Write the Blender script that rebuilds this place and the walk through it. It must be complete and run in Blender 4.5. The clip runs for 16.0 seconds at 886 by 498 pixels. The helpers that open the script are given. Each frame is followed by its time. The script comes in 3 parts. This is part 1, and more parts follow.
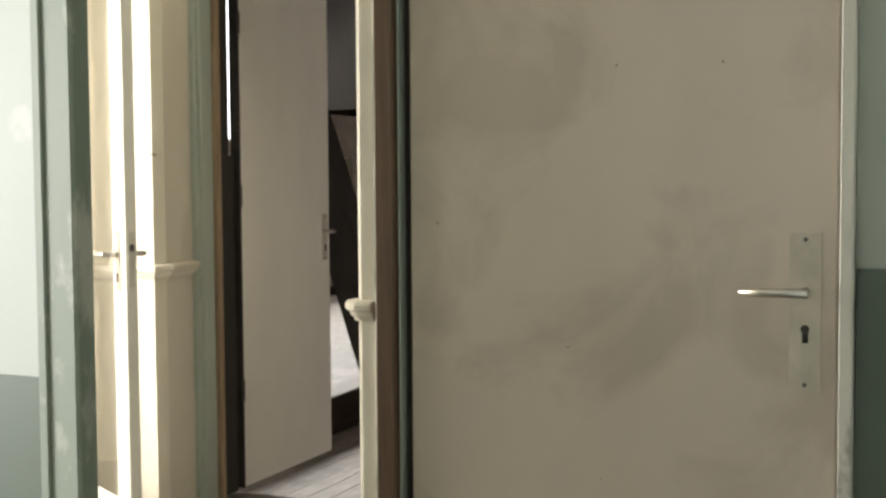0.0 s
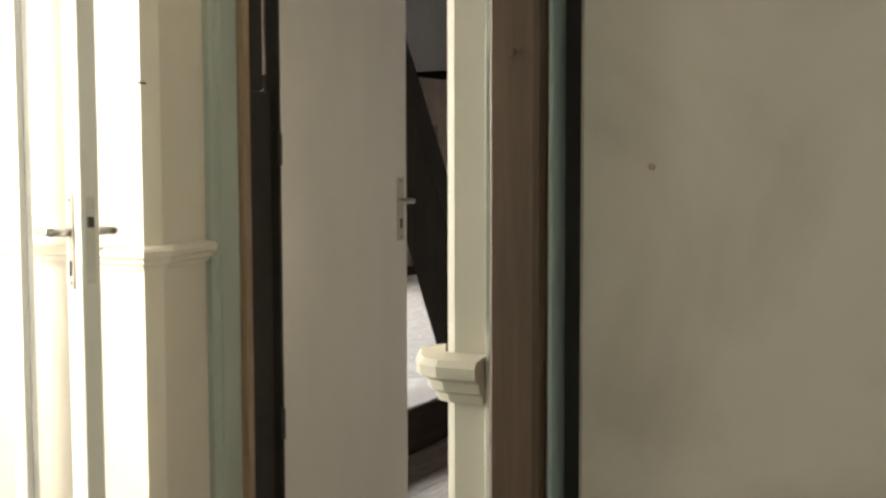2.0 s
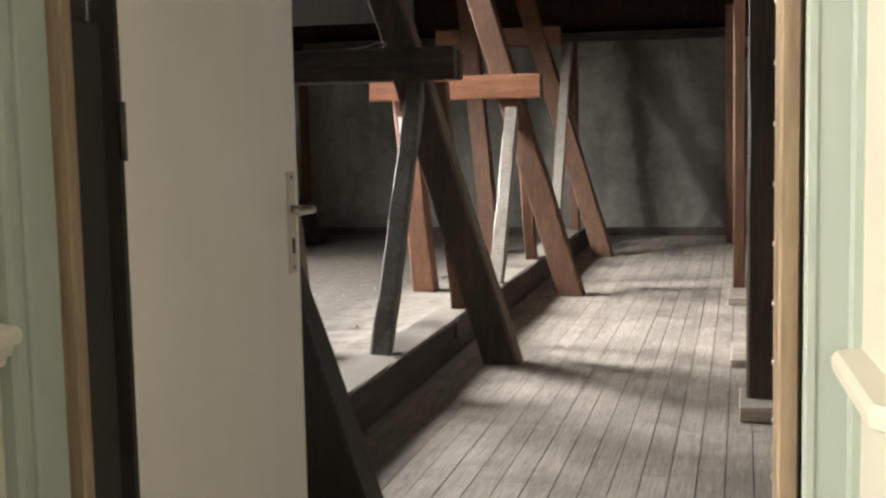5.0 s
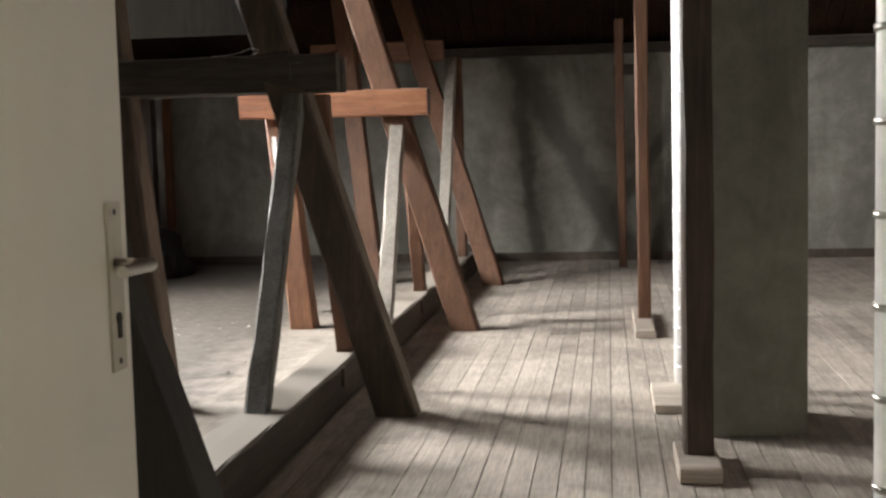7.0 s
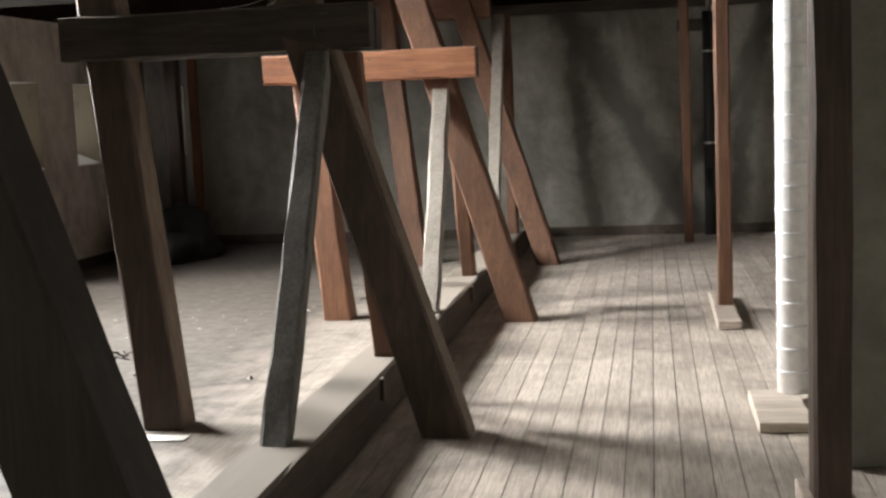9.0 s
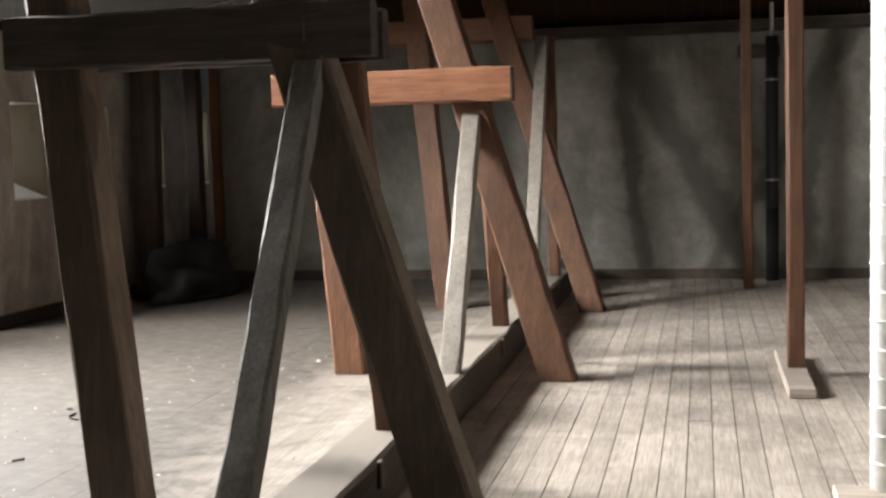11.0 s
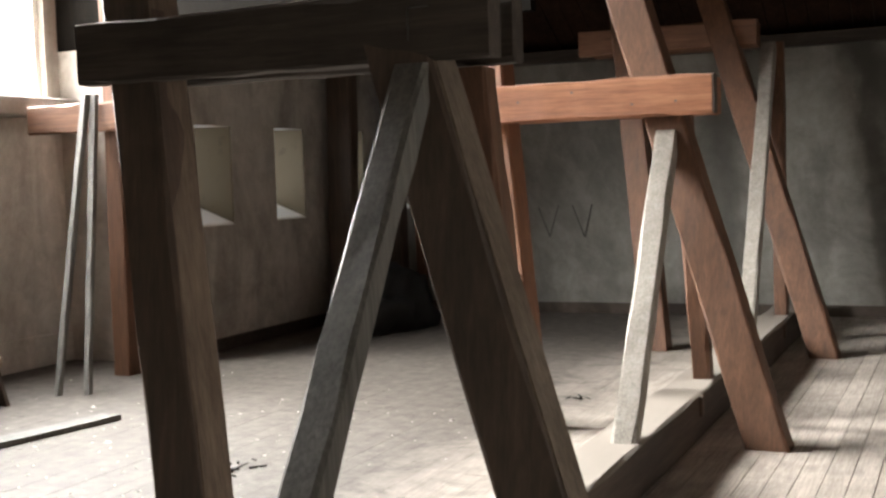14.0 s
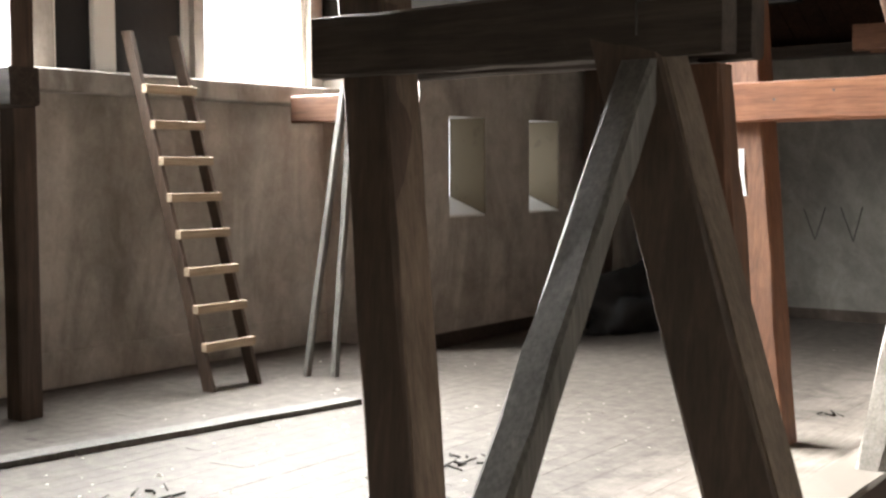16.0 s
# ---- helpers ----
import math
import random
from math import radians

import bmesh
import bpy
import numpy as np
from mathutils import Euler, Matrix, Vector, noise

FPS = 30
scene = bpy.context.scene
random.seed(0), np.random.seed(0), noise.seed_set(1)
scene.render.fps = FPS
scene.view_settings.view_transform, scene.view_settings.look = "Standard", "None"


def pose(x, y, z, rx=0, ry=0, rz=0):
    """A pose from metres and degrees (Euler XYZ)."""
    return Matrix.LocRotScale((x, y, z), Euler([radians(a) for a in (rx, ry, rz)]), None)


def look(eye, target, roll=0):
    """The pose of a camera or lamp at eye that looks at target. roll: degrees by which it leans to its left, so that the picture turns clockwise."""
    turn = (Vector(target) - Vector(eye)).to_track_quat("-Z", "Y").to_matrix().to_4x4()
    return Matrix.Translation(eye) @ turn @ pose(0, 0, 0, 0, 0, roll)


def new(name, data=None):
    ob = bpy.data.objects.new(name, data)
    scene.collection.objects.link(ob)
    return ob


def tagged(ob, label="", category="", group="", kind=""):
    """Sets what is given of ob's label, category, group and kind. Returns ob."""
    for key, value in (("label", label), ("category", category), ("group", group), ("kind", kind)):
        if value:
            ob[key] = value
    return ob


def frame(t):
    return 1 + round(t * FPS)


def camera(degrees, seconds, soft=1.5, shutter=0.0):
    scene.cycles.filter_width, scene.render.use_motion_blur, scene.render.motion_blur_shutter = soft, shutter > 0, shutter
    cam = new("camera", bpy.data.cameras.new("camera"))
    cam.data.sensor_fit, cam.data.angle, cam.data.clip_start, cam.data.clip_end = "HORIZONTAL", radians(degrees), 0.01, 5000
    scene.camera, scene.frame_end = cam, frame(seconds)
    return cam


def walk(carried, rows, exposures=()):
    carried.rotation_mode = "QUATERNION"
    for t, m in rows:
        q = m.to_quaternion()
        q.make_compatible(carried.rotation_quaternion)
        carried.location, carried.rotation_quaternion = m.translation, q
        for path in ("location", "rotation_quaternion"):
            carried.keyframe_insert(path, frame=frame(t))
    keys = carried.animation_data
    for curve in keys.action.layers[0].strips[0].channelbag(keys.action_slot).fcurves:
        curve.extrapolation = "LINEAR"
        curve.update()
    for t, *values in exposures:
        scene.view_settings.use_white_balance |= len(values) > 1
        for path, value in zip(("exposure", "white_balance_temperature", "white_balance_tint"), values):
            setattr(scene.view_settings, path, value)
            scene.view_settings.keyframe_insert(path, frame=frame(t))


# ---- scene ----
cam = camera(40.0, 16.0, soft=2.6)
PATH = [
    (0, (3.125, -10.239, 1.596), (2.339, -8.402, 1.486), -0.39),
    (0.5, (2.930, -9.877, 1.571), (2.183, -8.025, 1.458), 0.70),
    (1, (2.799, -9.583, 1.561), (2.081, -7.720, 1.449), -0.57),
    (1.5, (2.656, -9.280, 1.549), (1.826, -7.466, 1.411), -0.40),
    (2, (2.435, -8.899, 1.520), (1.522, -7.126, 1.370), -0.15),
    (2.5, (2.265, -8.652, 1.534), (1.330, -6.890, 1.385), -0.50),
    (3, (2.118, -8.410, 1.528), (1.119, -6.686, 1.353), -1.07),
    (3.5, (1.985, -8.255, 1.532), (0.980, -6.535, 1.360), 0.20),
    (4, (1.736, -8.088, 1.540), (1.013, -6.238, 1.305), -1.37),
    (4.5, (1.552, -7.929, 1.531), (0.955, -6.034, 1.298), -1.35),
    (5, (1.329, -7.686, 1.549), (0.852, -5.754, 1.342), -1.18),
    (5.2, (1.259, -7.622, 1.564), (0.791, -5.689, 1.356), -0.51),
    (7.3, (0.994, -6.605, 1.515), (0.744, -4.628, 1.343), -1.50),
    (7.5, (0.963, -6.515, 1.532), (0.719, -4.539, 1.350), -1.45),
    (8, (0.903, -6.226, 1.553), (0.655, -4.254, 1.329), -1.67),
    (8.5, (0.845, -5.973, 1.515), (0.553, -3.999, 1.370), -1.15),
    (9, (0.809, -5.605, 1.513), (0.468, -3.647, 1.288), -2.34),
    (9.5, (0.765, -5.347, 1.507), (0.349, -3.398, 1.342), -1.97),
    (9.7, (0.782, -5.238, 1.501), (0.390, -3.282, 1.354), -2.06),
    (12, (0.733, -4.067, 1.466), (0.289, -2.125, 1.284), -1.41),
    (12.5, (0.752, -3.898, 1.490), (0.284, -1.960, 1.332), -2.30),
    (13, (0.828, -3.691, 1.503), (0.198, -1.797, 1.386), -1.75),
    (13.5, (0.871, -3.565, 1.487), (0.091, -1.726, 1.395), -2.13),
    (14, (0.858, -3.405, 1.475), (0.055, -1.578, 1.352), -1.87),
    (14.5, (0.847, -3.284, 1.497), (0.008, -1.473, 1.367), -1.50),
    (15, (0.840, -3.259, 1.503), (-0.121, -1.510, 1.382), -1.56),
    (15.5, (0.892, -3.222, 1.493), (-0.186, -1.543, 1.360), -0.27),
    (16, (0.928, -3.218, 1.499), (-0.253, -1.609, 1.369), -0.35),
]
walk(cam, [(t, look(eye, target, roll)) for t, eye, target, roll in PATH], ((0, 0, 6500, 10), (9.5, 0.05, 6500, 10), (12.5, 0.14, 6500, 10), (15, 0.37, 6450, 10), (16, 0.45, 6450, 10)))

# ---------- world and lights ----------
world = bpy.data.worlds.new("world")
scene.world = world
world.use_nodes = True
wn = world.node_tree
sky = wn.nodes.new("ShaderNodeTexSky")
sky.sky_type, sky.sun_disc = "NISHITA", False
sky.sun_elevation, sky.sun_rotation = radians(38), radians(-70)
wn.nodes["Background"].inputs["Strength"].default_value = 0.06
wn.links.new(sky.outputs["Color"], wn.nodes["Background"].inputs["Color"])


def area(name, eye, target, sx, sy, watts, color, spread=180):
    data = bpy.data.lights.new(name, "AREA")
    data.shape, data.size, data.size_y, data.energy, data.color = "RECTANGLE", sx, sy, watts, color
    data.spread = radians(spread)
    ob = new(name, data)
    ob.matrix_world = look(eye, target)
    return ob


FLOOR_HALL = 0.325
area("window_daylight_attic", (-6.23, 3.99, 3.62), (-0.8, 2.2, 0.6), 1.15, 2.75, 700, (1.0, 0.975, 0.935), 128)
area("window_daylight_dormer", (-6.23, 1.19, 3.62), (-0.2, 1.9, 1.0), 1.1, 2.75, 740, (1.0, 0.975, 0.935), 134)
area("window_daylight_hall", (-0.98, -8.2, 1.8), (0.6, -6.85, 1.6), 1.4, 1.5, 130, (1.0, 0.93, 0.80))
area("window_daylight_hall_back", (-0.98, -10.9, 1.8), (2.2, -9.2, 1.5), 1.4, 1.5, 268, (1.0, 0.965, 0.95))


# ---------- materials ----------
def nodes_of(name):
    m = bpy.data.materials.new(name)
    m.use_nodes = True
    nt = m.node_tree
    return m, nt, nt.nodes["Principled BSDF"]


def ramp(nt, fac, stops):
    r = nt.nodes.new("ShaderNodeValToRGB")
    while len(r.color_ramp.elements) < len(stops):
        r.color_ramp.elements.new(0.5)
    for e, (p, c) in zip(r.color_ramp.elements, stops):
        e.position, e.color = p, (*c, 1)
    nt.links.new(fac, r.inputs["Fac"])
    return r.outputs["Color"]


def noise_of(nt, scale, stretch=(1, 1, 1), detail=6.0, rough=0.6, world_space=True, distort=0.0):
    geo = nt.nodes.new("ShaderNodeNewGeometry")
    mp = nt.nodes.new("ShaderNodeMapping")
    mp.inputs["Scale"].default_value = stretch
    nt.links.new(geo.outputs["Position"], mp.inputs["Vector"])
    n = nt.nodes.new("ShaderNodeTexNoise")
    n.inputs["Scale"].default_value, n.inputs["Detail"].default_value = scale, detail
    n.inputs["Roughness"].default_value, n.inputs["Distortion"].default_value = rough, distort
    nt.links.new(mp.outputs["Vector"], n.inputs["Vector"])
    return n.outputs["Fac"]


def mix(nt, a, b, fac, mode="MIX"):
    m = nt.nodes.new("ShaderNodeMix")
    m.data_type, m.blend_type = "RGBA", mode
    if isinstance(fac, float):
        m.inputs["Factor"].default_value = fac
    else:
        nt.links.new(fac, m.inputs["Factor"])
    for socket, v in (("A", a), ("B", b)):
        s = [i for i in m.inputs if i.name == socket and i.type == "RGBA"][0]
        if isinstance(v, tuple):
            s.default_value = (*v, 1)
        else:
            nt.links.new(v, s)
    return [o for o in m.outputs if o.type == "RGBA"][0]


def bump(nt, bsdf, fac, strength, distance=0.01):
    b = nt.nodes.new("ShaderNodeBump")
    b.inputs["Strength"].default_value, b.inputs["Distance"].default_value = strength, distance
    nt.links.new(fac, b.inputs["Height"])
    nt.links.new(b.outputs["Normal"], bsdf.inputs["Normal"])


def random_tone(nt, color, lo, hi):
    info = nt.nodes.new("ShaderNodeObjectInfo")
    mr = nt.nodes.new("ShaderNodeMapRange")
    mr.inputs["To Min"].default_value, mr.inputs["To Max"].default_value = lo, hi
    nt.links.new(info.outputs["Random"], mr.inputs["Value"])
    hsv = nt.nodes.new("ShaderNodeHueSaturation")
    nt.links.new(mr.outputs["Result"], hsv.inputs["Value"])
    nt.links.new(color, hsv.inputs["Color"])
    return hsv.outputs["Color"]


def wood(name, dark, mid, light, axis="z", rough=0.75, tone=None, dust=0.0):
    m, nt, b = nodes_of(name)
    long = {"x": (1.2, 22, 22), "y": (22, 1.2, 22), "z": (22, 22, 1.2)}[axis]
    grain = noise_of(nt, 1.0, long, 8, 0.65, distort=0.4)
    fine = noise_of(nt, 4.0, long, 4, 0.7)
    big = noise_of(nt, 2.2, (1, 1, 1), 5, 0.6)
    c = ramp(nt, grain, [(0.3, dark), (0.52, mid), (0.72, light)])
    c = mix(nt, c, ramp(nt, big, [(0.35, dark), (0.65, light)]), 0.35)
    c = mix(nt, c, ramp(nt, fine, [(0.35, (0.35, 0.35, 0.35)), (0.6, (1, 1, 1))]), 0.5, "MULTIPLY")
    if dust:
        up = nt.nodes.new("ShaderNodeNewGeometry")
        sp = nt.nodes.new("ShaderNodeSeparateXYZ")
        nt.links.new(up.outputs["Normal"], sp.inputs["Vector"])
        f = nt.nodes.new("ShaderNodeMath")
        f.operation, f.use_clamp = "MULTIPLY", True
        f.inputs[1].default_value = dust
        nt.links.new(sp.outputs["Z"], f.inputs[0])
        c = mix(nt, c, (0.42, 0.38, 0.33), f.outputs[0])
    if tone:
        c = random_tone(nt, c, *tone)
    nt.links.new(c, b.inputs["Base Color"])
    b.inputs["Roughness"].default_value = rough
    bump(nt, b, grain, 0.35, 0.006)
    return m


def paint(name, color, worn, rough=0.45, wear=0.62, bumpy=0.08, streak=False):
    m, nt, b = nodes_of(name)
    a = noise_of(nt, 6.0, (1, 1, 0.5) if streak else (1, 1, 1), 7, 0.65)
    big = noise_of(nt, 1.1, (1, 1, 0.45), 4, 0.6)
    lighter = tuple(min(1, v * 1.06) for v in color)
    darker = tuple(v * 0.86 for v in color)
    c = ramp(nt, big, [(0.3, darker), (0.7, lighter)])
    spots = ramp(nt, a, [(wear, (0, 0, 0)), (wear + 0.08, (1, 1, 1))])
    c = mix(nt, c, worn, spots)
    nt.links.new(c, b.inputs["Base Color"])
    b.inputs["Roughness"].default_value = rough
    bump(nt, b, a, bumpy, 0.004)
    return m


def plaster(name, dark, mid, light, rough=0.9, blotch=0.7):
    m, nt, b = nodes_of(name)
    cloud = noise_of(nt, 0.8, (1, 1, 0.8), 9, 0.66, distort=0.9)
    runs = noise_of(nt, 0.75, (1.5, 1.5, 0.4), 7, 0.62, distort=1.4)
    mottle = noise_of(nt, 5.0, (1, 1, 1), 8, 0.7, distort=0.5)
    fine = noise_of(nt, 30.0, (1, 1, 1), 6, 0.7)
    c = ramp(nt, cloud, [(0.34, dark), (0.5, mid), (0.66, light)])
    c = mix(nt, c, ramp(nt, runs, [(0.40, (0.38, 0.36, 0.34)), (0.53, (1, 1, 1))]), blotch, "MULTIPLY")
    c = mix(nt, c, ramp(nt, mottle, [(0.35, (0.6, 0.59, 0.57)), (0.62, (1.0, 1.0, 1.0))]), 0.55, "MULTIPLY")
    c = mix(nt, c, ramp(nt, fine, [(0.3, (0.7, 0.7, 0.7)), (0.6, (1, 1, 1))]), 0.3, "MULTIPLY")
    nt.links.new(c, b.inputs["Base Color"])
    b.inputs["Roughness"].default_value = rough
    bump(nt, b, mottle, 0.25, 0.012)
    return m


def plain(name, color, rough=0.5, metal=0.0, bumpy=0.0):
    m, nt, b = nodes_of(name)
    f = noise_of(nt, 14.0, (1, 1, 1), 6, 0.6)
    c = ramp(nt, f, [(0.3, tuple(v * 0.8 for v in color)), (0.7, tuple(min(1, v * 1.1) for v in color))])
    nt.links.new(c, b.inputs["Base Color"])
    b.inputs["Roughness"].default_value, b.inputs["Metallic"].default_value = rough, metal
    if bumpy:
        bump(nt, b, f, bumpy, 0.01)
    return m


OAK_DARK = wood("old_dark_oak", (0.02903, 0.01848, 0.01277), (0.06532, 0.042, 0.02873), (0.1234, 0.08232, 0.05746), "z", 0.6, dust=0.25)
OAK_DARK_X = wood("old_dark_oak_lengthwise", (0.027, 0.0215, 0.018), (0.054, 0.043, 0.036), (0.105, 0.084, 0.068), "x", 0.6, dust=0.3)
OAK_DARK_X.node_tree.nodes["Principled BSDF"].inputs["Specular IOR Level"].default_value = 0.3
OAK_SILL = wood("old_oak_sill", (0.02975, 0.0187, 0.0136), (0.0595, 0.0391, 0.0289), (0.102, 0.07225, 0.0527), "y", 0.75, dust=0.55)
OAK_GREY = wood("weathered_grey_wood", (0.085, 0.083, 0.077), (0.15, 0.146, 0.135), (0.24, 0.228, 0.207), "z", 0.75)
PINE_RED = wood("red_brown_pine", (0.104, 0.04267, 0.02176), (0.1871, 0.07914, 0.0384), (0.2772, 0.1308, 0.0672), "z", 0.6)
PINE_RED_X = wood("red_brown_pine_lengthwise", (0.17, 0.0644, 0.032), (0.31, 0.1196, 0.056), (0.45, 0.2024, 0.104), "x", 0.6, dust=0.2)
PINE_DARK = wood("brown_pine", (0.06936, 0.03168, 0.01658), (0.1306, 0.05984, 0.03078), (0.204, 0.09856, 0.05328), "z", 0.65)
WOOD_PALE = wood("pale_bare_wood", (0.216, 0.192, 0.164), (0.304, 0.276, 0.24), (0.4, 0.368, 0.328), "z", 0.8)
BOARD = wood("dusty_floor_boards", (0.3797, 0.33, 0.2802), (0.5062, 0.4475, 0.3887), (0.6147, 0.5514, 0.4882), "y", 0.7, tone=(0.88, 1.08))
bnt, bb = BOARD.node_tree, BOARD.node_tree.nodes["Principled BSDF"]
clean = bb.inputs["Base Color"].links[0].from_socket
drift = noise_of(bnt, 1.6, (1, 1, 1), 9, 0.68, distort=1.2)
crumb = noise_of(bnt, 9.0, (1, 1, 1), 8, 0.75)
# real dirt, coloured darker towards the windows to offset the strong lamp light
dirt = ramp(bnt, crumb, [(0.36, (0.046, 0.038, 0.031)), (0.52, (0.08, 0.069, 0.058)), (0.68, (0.125, 0.11, 0.095))])
geo = bnt.nodes.new("ShaderNodeNewGeometry")
sep = bnt.nodes.new("ShaderNodeSeparateXYZ")
bnt.links.new(geo.outputs["Position"], sep.inputs["Vector"])
spread = bnt.nodes.new("ShaderNodeMapRange")
spread.inputs["From Min"].default_value, spread.inputs["From Max"].default_value = -0.75, -2.0
bnt.links.new(sep.outputs["X"], spread.inputs["Value"])
amount = bnt.nodes.new("ShaderNodeMath")
amount.operation, amount.use_clamp = "MULTIPLY_ADD", True
bnt.links.new(spread.outputs["Result"], amount.inputs[0])
amount.inputs[1].default_value = 1.0
soft = bnt.nodes.new("ShaderNodeMapRange")
soft.inputs["From Min"].default_value, soft.inputs["From Max"].default_value = 0.45, 0.7
soft.inputs["To Max"].default_value = 0.45
bnt.links.new(drift, soft.inputs["Value"])
bnt.links.new(soft.outputs["Result"], amount.inputs[2])
bnt.links.new(mix(bnt, clean, dirt, amount.outputs[0]), bb.inputs["Base Color"])
# near-black colour keeps the dormer cheek in shade despite the lamp beside it
SHADE_BLACK = wood("shade_black_boards", (0.003, 0.0025, 0.002), (0.006, 0.005, 0.004), (0.011, 0.009, 0.007), "z", 0.9)
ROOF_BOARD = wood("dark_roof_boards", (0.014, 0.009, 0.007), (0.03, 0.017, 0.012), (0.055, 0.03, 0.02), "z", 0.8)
for m in (SHADE_BLACK, ROOF_BOARD):
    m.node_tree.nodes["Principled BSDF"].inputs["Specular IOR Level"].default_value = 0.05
PLASTER = plaster("stained_grey_plaster", (0.19, 0.182, 0.163), (0.28, 0.271, 0.245), (0.385, 0.374, 0.34), blotch=0.35)
PLASTER_WARM = plaster("brownish_plaster", (0.35, 0.325, 0.29), (0.51, 0.477, 0.433), (0.64, 0.607, 0.555), blotch=0.45)


def dark_band(m, x0, z0, k, width, deep):
    """A dark band across a wall: along x = x0 + k * (z - z0), with ragged edges, of the given half width."""
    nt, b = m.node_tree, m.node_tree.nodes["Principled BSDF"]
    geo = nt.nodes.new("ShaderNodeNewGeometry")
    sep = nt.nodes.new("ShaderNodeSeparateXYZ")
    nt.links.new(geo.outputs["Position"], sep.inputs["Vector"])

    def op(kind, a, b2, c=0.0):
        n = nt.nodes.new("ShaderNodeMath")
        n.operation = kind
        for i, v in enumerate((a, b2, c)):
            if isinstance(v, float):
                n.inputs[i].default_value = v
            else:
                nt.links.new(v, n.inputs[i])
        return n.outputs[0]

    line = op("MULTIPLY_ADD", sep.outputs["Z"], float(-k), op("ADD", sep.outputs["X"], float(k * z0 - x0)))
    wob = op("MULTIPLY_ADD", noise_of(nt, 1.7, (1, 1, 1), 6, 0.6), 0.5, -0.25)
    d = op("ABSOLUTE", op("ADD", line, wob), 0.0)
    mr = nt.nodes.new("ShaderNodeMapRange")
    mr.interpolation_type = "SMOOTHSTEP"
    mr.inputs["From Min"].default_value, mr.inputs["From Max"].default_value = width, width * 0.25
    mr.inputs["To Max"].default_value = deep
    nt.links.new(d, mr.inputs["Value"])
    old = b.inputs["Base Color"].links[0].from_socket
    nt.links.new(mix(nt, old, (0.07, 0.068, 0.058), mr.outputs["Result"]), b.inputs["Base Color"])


dark_band(PLASTER, 0.61, 1.3, -0.576, 0.3, 0.85)
dark_band(PLASTER, 0.0, 1.4, -0.066, 0.14, 0.6)
dark_band(PLASTER, 1.93, 1.6, 0.173, 0.2, 0.75)
dark_band(PLASTER, 1.0, 0.4, 0.6, 0.16, 0.6)
dark_band(PLASTER, -1.4, 1.4, 0.1, 0.3, 0.5)
RENDER_GREY = plaster("grey_green_render", (0.228, 0.228, 0.192), (0.282, 0.2784, 0.24), (0.336, 0.33, 0.288), blotch=0.3)
CREAM = paint("cream_wall_paint", (0.74, 0.70, 0.60), (0.64, 0.60, 0.51), 0.5, 0.72)
HALL_GREEN_GREY = paint("grey_green_wall_paint", (0.40, 0.44, 0.40), (0.5, 0.52, 0.48), 0.55, 0.66)
DADO = paint("dark_green_dado_paint", (0.105, 0.135, 0.105), (0.16, 0.18, 0.15), 0.4, 0.68)
DOOR_CREAM = paint("greyed_cream_door_paint", (0.585, 0.515, 0.445), (0.52, 0.46, 0.395), 0.38, 0.66, 0.04)
dnt, db = DOOR_CREAM.node_tree, DOOR_CREAM.node_tree.nodes["Principled BSDF"]
grime = noise_of(dnt, 3.2, (1, 1, 1), 5, 0.55, distort=0.6)
dnt.links.new(mix(dnt, db.inputs["Base Color"].links[0].from_socket, ramp(dnt, grime, [(0.36, (0.7, 0.69, 0.67)), (0.5, (1, 1, 1))]), 0.6, "MULTIPLY"), db.inputs["Base Color"])
DOOR_GREY = paint("off_white_door_paint", (0.8424, 0.8154, 0.7668), (0.54, 0.5238, 0.486), 0.45, 0.72, 0.04)
DOOR_WHITE = paint("white_door_paint", (0.84, 0.83, 0.78), (0.78, 0.77, 0.72), 0.4, 0.74, 0.04)
FRAME_GREEN = paint("pale_green_frame_paint", (0.4171, 0.475, 0.4266), (0.3492, 0.39, 0.3456), 0.4, 0.7, 0.06, True)
FRAME_MOSS = paint("worn_moss_green_frame_paint", (0.20, 0.235, 0.185), (0.42, 0.42, 0.36), 0.5, 0.6, 0.2, True)
FRAME_BROWN = wood("brown_door_frame", (0.082, 0.045, 0.0235), (0.112, 0.064, 0.034), (0.138, 0.081, 0.046), "z", 0.5)
FRAME_TAN = wood("tan_rebate_wood", (0.30, 0.21, 0.125), (0.38, 0.275, 0.175), (0.45, 0.335, 0.225), "z", 0.55)
FRAME_CHIPPED = paint("chipped_pale_green_paint", (0.36, 0.40, 0.35), (0.74, 0.75, 0.70), 0.45, 0.52, 0.3, True)
CHIPPED = paint("chipped_white_paint", (0.62, 0.61, 0.56), (0.2, 0.2, 0.17), 0.5, 0.55, 0.3, True)
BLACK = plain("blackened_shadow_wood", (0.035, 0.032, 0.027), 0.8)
STEEL = plain("brushed_steel", (0.62, 0.60, 0.56), 0.3, 1.0)
IRON = plain("dark_iron", (0.12, 0.115, 0.11), 0.5, 0.8, 0.2)
ZINC = plain("zinc_duct", (0.94, 0.95, 0.98), 0.4, 0.0, 0.25)
PLATE = plain("dulled_nickel_plate", (0.55, 0.51, 0.43), 0.35, 0.25)
FOREND = plain("pale_lock_plate", (0.72, 0.70, 0.64), 0.4, 0.15)
PINE_BROWN_X = wood("brown_pine_lengthwise", (0.1, 0.045, 0.0234), (0.19, 0.0855, 0.04524), (0.29, 0.1395, 0.078), "x", 0.65)
BLOCK = wood("bare_wood_block", (0.40, 0.34, 0.28), (0.54, 0.47, 0.40), (0.66, 0.59, 0.52), "x", 0.8)
